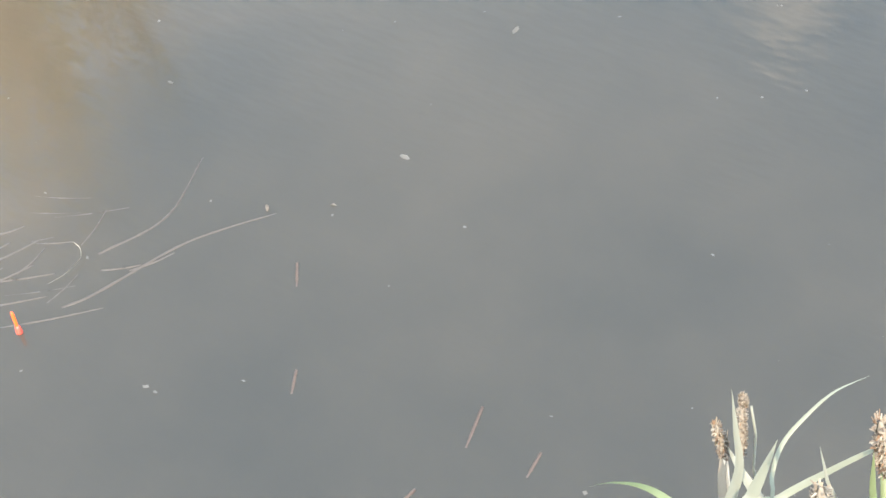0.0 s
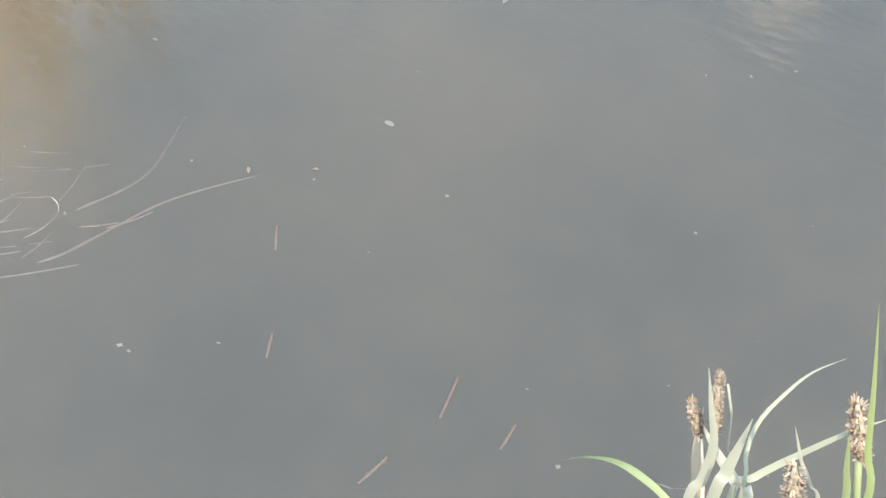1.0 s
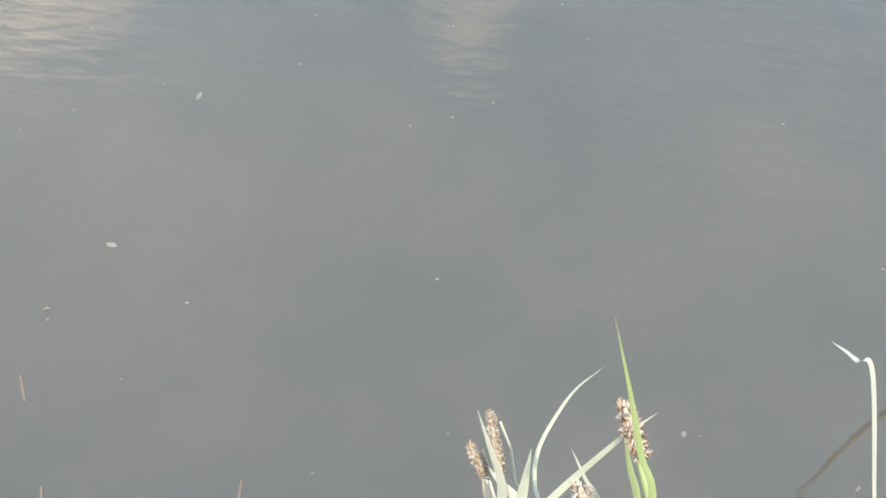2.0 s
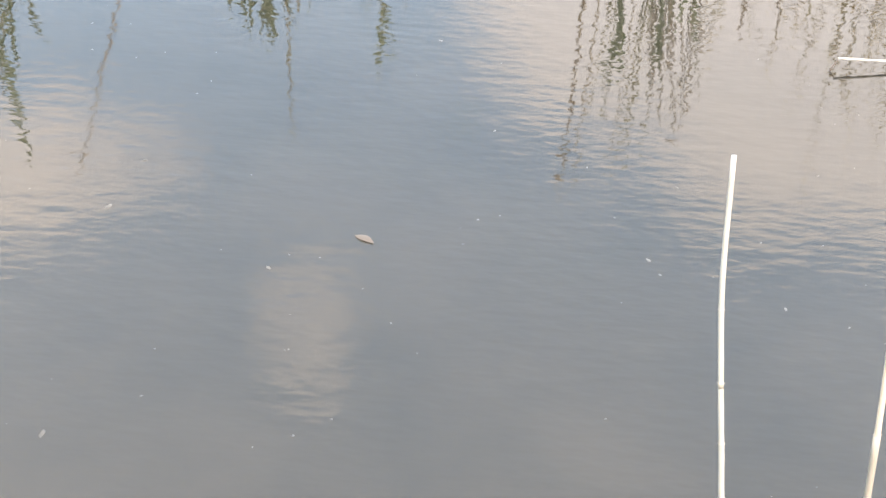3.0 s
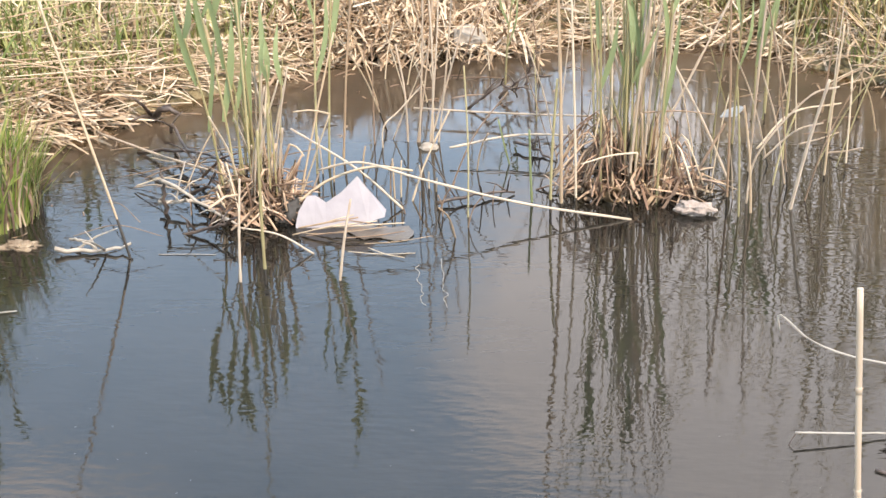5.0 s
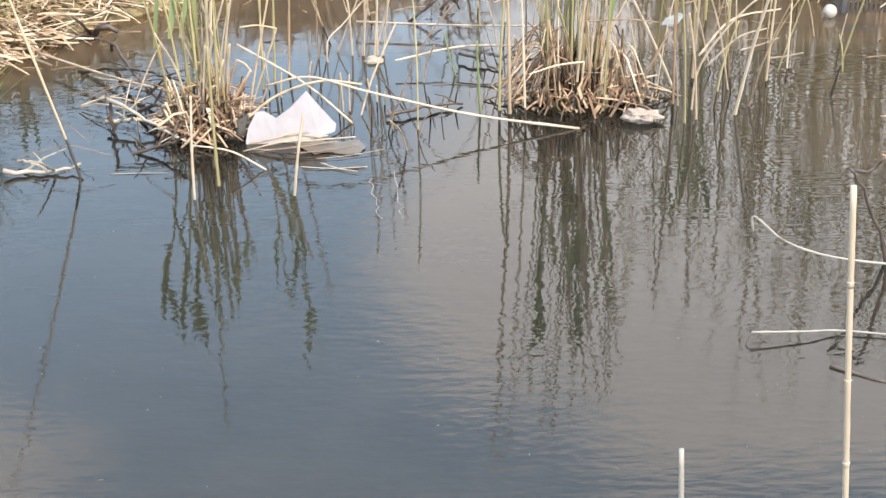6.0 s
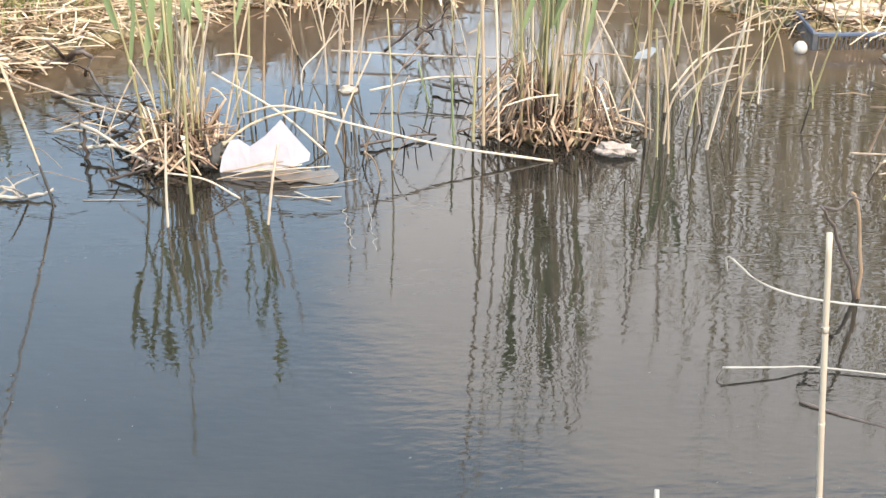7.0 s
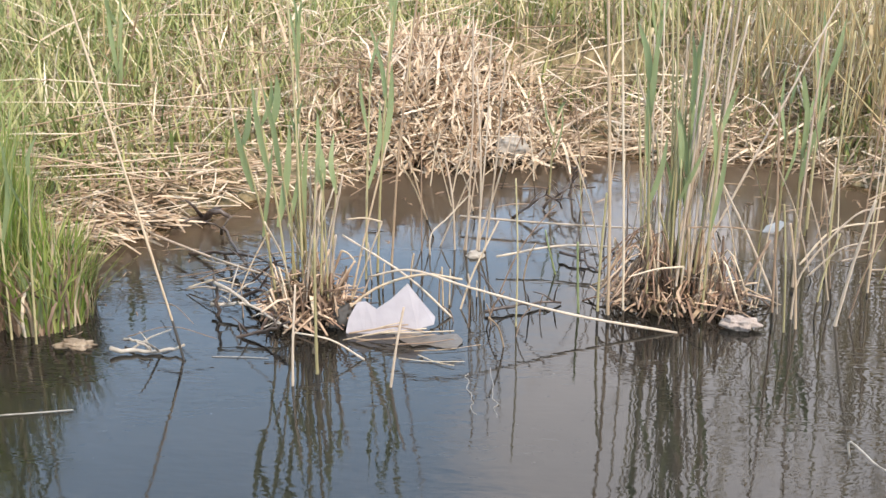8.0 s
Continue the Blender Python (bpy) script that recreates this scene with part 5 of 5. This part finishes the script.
# ---- fishing float and drowned stems ----
def fishing_float():
    t = thing("fishing_float", (-0.717, 0.590, 0.0), "orange-tipped fishing float standing in the water", "fishing float")

    def turned(name, prof, mat, label):
        v, f, n = [], [], 12
        for r, z in prof:
            for k in range(n):
                a = 2 * math.pi * k / n
                v.append((r * math.cos(a), r * math.sin(a), z))
        for i in range(len(prof) - 1):
            for k in range(n):
                f.append((i * n + k, i * n + (k + 1) % n, (i + 1) * n + (k + 1) % n, (i + 1) * n + k))
        f.append(tuple(range((len(prof) - 1) * n, len(prof) * n)))
        part(name, mesh_of(name, v, f, mat), t, label)

    turned("tip", [(0.0015, 0.006), (0.0017, 0.018), (0.0015, 0.027), (0.0006, 0.028)], FLOAT_ORANGE, "fluorescent orange tip")
    turned("body", [(0.0012, -0.018), (0.0030, -0.008), (0.0034, 0.0), (0.0029, 0.006), (0.0016, 0.009)], FLOAT_RED, "red body")
    turned("stem", [(0.0008, -0.075), (0.0010, -0.03), (0.0014, -0.016)], FLOAT_BLACK, "thin black stem")
    t.rotation_euler = (radians(-6), radians(-5), 0)


fishing_float()


def drowned(ctrl, r, label="pale dead stem lying just under the water"):
    stem("drowned_stem", ctrl, r, label, SUBSTEM, nodes=4, taper=0.45, group="drowned stems", category="dead stem")


for a, b, r in (((-0.80, 0.632), (-0.767, 0.689), 0.0013), ((-0.815, 0.668), (-0.792, 0.694), 0.0013), ((-0.762, 0.643), (-0.757, 0.681), 0.0011), ((-0.80, 0.608), (-0.728, 0.661), 0.0013),
                ((-0.79, 0.578), (-0.719, 0.635), 0.0012), ((-0.715, 0.626), (-0.708, 0.671), 0.0009), ((-0.737, 0.585), (-0.662, 0.649), 0.0010), ((-0.691, 0.684), (-0.660, 0.707), 0.0012),
                ((-0.666, 0.696), (-0.639, 0.734), 0.0012), ((-0.771, 0.680), (-0.737, 0.700), 0.0008), ((-0.727, 0.696), (-0.731, 0.748), 0.0008), ((-0.792, 0.602), (-0.754, 0.659), 0.0014), ((-0.819, 0.626), (-0.792, 0.671), 0.0014)):
    drowned([(*a, -0.0012), ((a[0] + b[0]) / 2 + 0.002, (a[1] + b[1]) / 2, 0.0002 - 0.5 * r), (*b, -0.0003)], 1.55 * r)
for k in range(7):
    x0, y0 = -0.82 + rnd(-0.05, 0.08), 0.60 + rnd(-0.03, 0.12)
    ln, aim = rnd(0.08, 0.18), rng.gauss(0.75, 0.25)
    x1, y1 = x0 + ln * math.cos(aim), y0 + ln * math.sin(aim)
    drowned([(x0, y0, -0.002), ((x0 + x1) / 2, (y0 + y1) / 2 - 0.006, -0.0006), (x1, y1, -0.0012)], rnd(0.0009, 0.0014))
drowned([(-0.705, 0.699, -0.0006), (-0.672, 0.767, -0.0002), (-0.683, 0.849, -0.0004)], 0.0017)
drowned([(-0.698, 0.631, -0.0012), (-0.679, 0.659, -0.0003), (-0.642, 0.739, -0.0003), (-0.611, 0.782, -0.0002), (-0.576, 0.821, -0.0004)], 0.0020)
for a, b in (((-0.283, 0.655), (-0.291, 0.716)), ((-0.225, 0.660), (-0.224, 0.698)), ((-0.318, 0.570), (-0.305, 0.616)), ((-0.505, 0.744), (-0.525, 0.778)), ((-0.448, 0.640), (-0.461, 0.673))):
    stem("drowned_stem", [(*a, -0.0030), ((a[0] + b[0]) / 2, (a[1] + b[1]) / 2, -0.0006), (*b, 0.0006)], 0.0019, "brown drowned stem pointing up through the water", SUBROT, nodes=4, group="drowned stems", category="dead stem")


def curled_leaf():
    pts = curve_points([(-0.012, 0.010, 0.001), (-0.001, 0.006, 0.003), (0.006, -0.001, 0.004), (0.007, -0.006, 0.003), (0.005, -0.024, 0.002), (-0.004, -0.042, 0.0005)], 15)
    v, f = blade(pts, [0.0006, 0.0012] + [0.0020] * 7 + [0.0014, 0.0012, 0.0010, 0.0008, 0.0007, 0.0004], (0.3, 0.2, 1), 0.3)
    ob = new("curled_leaf", mesh_of("curled_leaf", v, f, BLEACHED))
    ob.location = (-0.722, 0.688, 0.002)
    tagged(ob, "white curled dead leaf floating on the water", "leaf")


curled_leaf()


def floating_leaf(at, rot, size, mat, label):
    pts = curve_points([(-size / 2, 0, 0.001), (0, size * 0.06, 0.003), (size / 2, 0, 0.0015)], 7)
    v, f = blade(pts, [size * 0.05, size * 0.25, size * 0.36, size * 0.38, size * 0.32, size * 0.2, size * 0.03], (0, 1, 0), 0.2)
    ob = new("floating_leaf", mesh_of("floating_leaf", v, f, mat))
    ob.location, ob.rotation_euler = at, (0, 0, rot)
    tagged(ob, label, "leaf", "floating leaves")


floating_leaf((-0.172, 1.54, 0.0), -0.5, 0.030, LEAFBUFF, "small buff dead leaf floating on the water")
floating_leaf((-0.588, 0.822, -0.0006), -0.9, 0.010, LEAFBUFF, "tiny pale dead leaf floating on the water")
floating_leaf((-0.53, 0.855, -0.0006), 0.3, 0.007, LEAFBUFF, "tiny pale dead leaf floating on the water")


def fluff():
    """Seed fluff and flecks drifting on the surface."""
    h = Heap()
    for _ in range(420):
        x, y = rnd(-1.2, 1.2), rnd(0.55, 3.6)
        s = 0.0012 + 0.0026 * rng.random() ** 2
        n = rng.randint(4, 6)
        a0 = rnd(0, 6.28)
        el, az = rnd(1.0, 2.4), rnd(0, 3.14)
        ring = []
        deep = -rnd(0.0, 0.4) * s
        for k in range(n):
            a = a0 + 2 * math.pi * k / n
            u, w = math.cos(a) * s * el * rnd(0.7, 1.2), math.sin(a) * s * rnd(0.7, 1.2)
            ring.append(np.array((x + u * math.cos(az) - w * math.sin(az), y + u * math.sin(az) + w * math.cos(az), deep)))
        top = np.array((x, y, deep + s * 0.45))
        h.add(ring + [top], [(k, (k + 1) % n, n) for k in range(n)])
    tagged(new("floating_fluff", h.mesh("floating_fluff", FLUFF)), "pale seed fluff and flecks drifting on the pond", "flotsam", kind="stuff")


fluff()
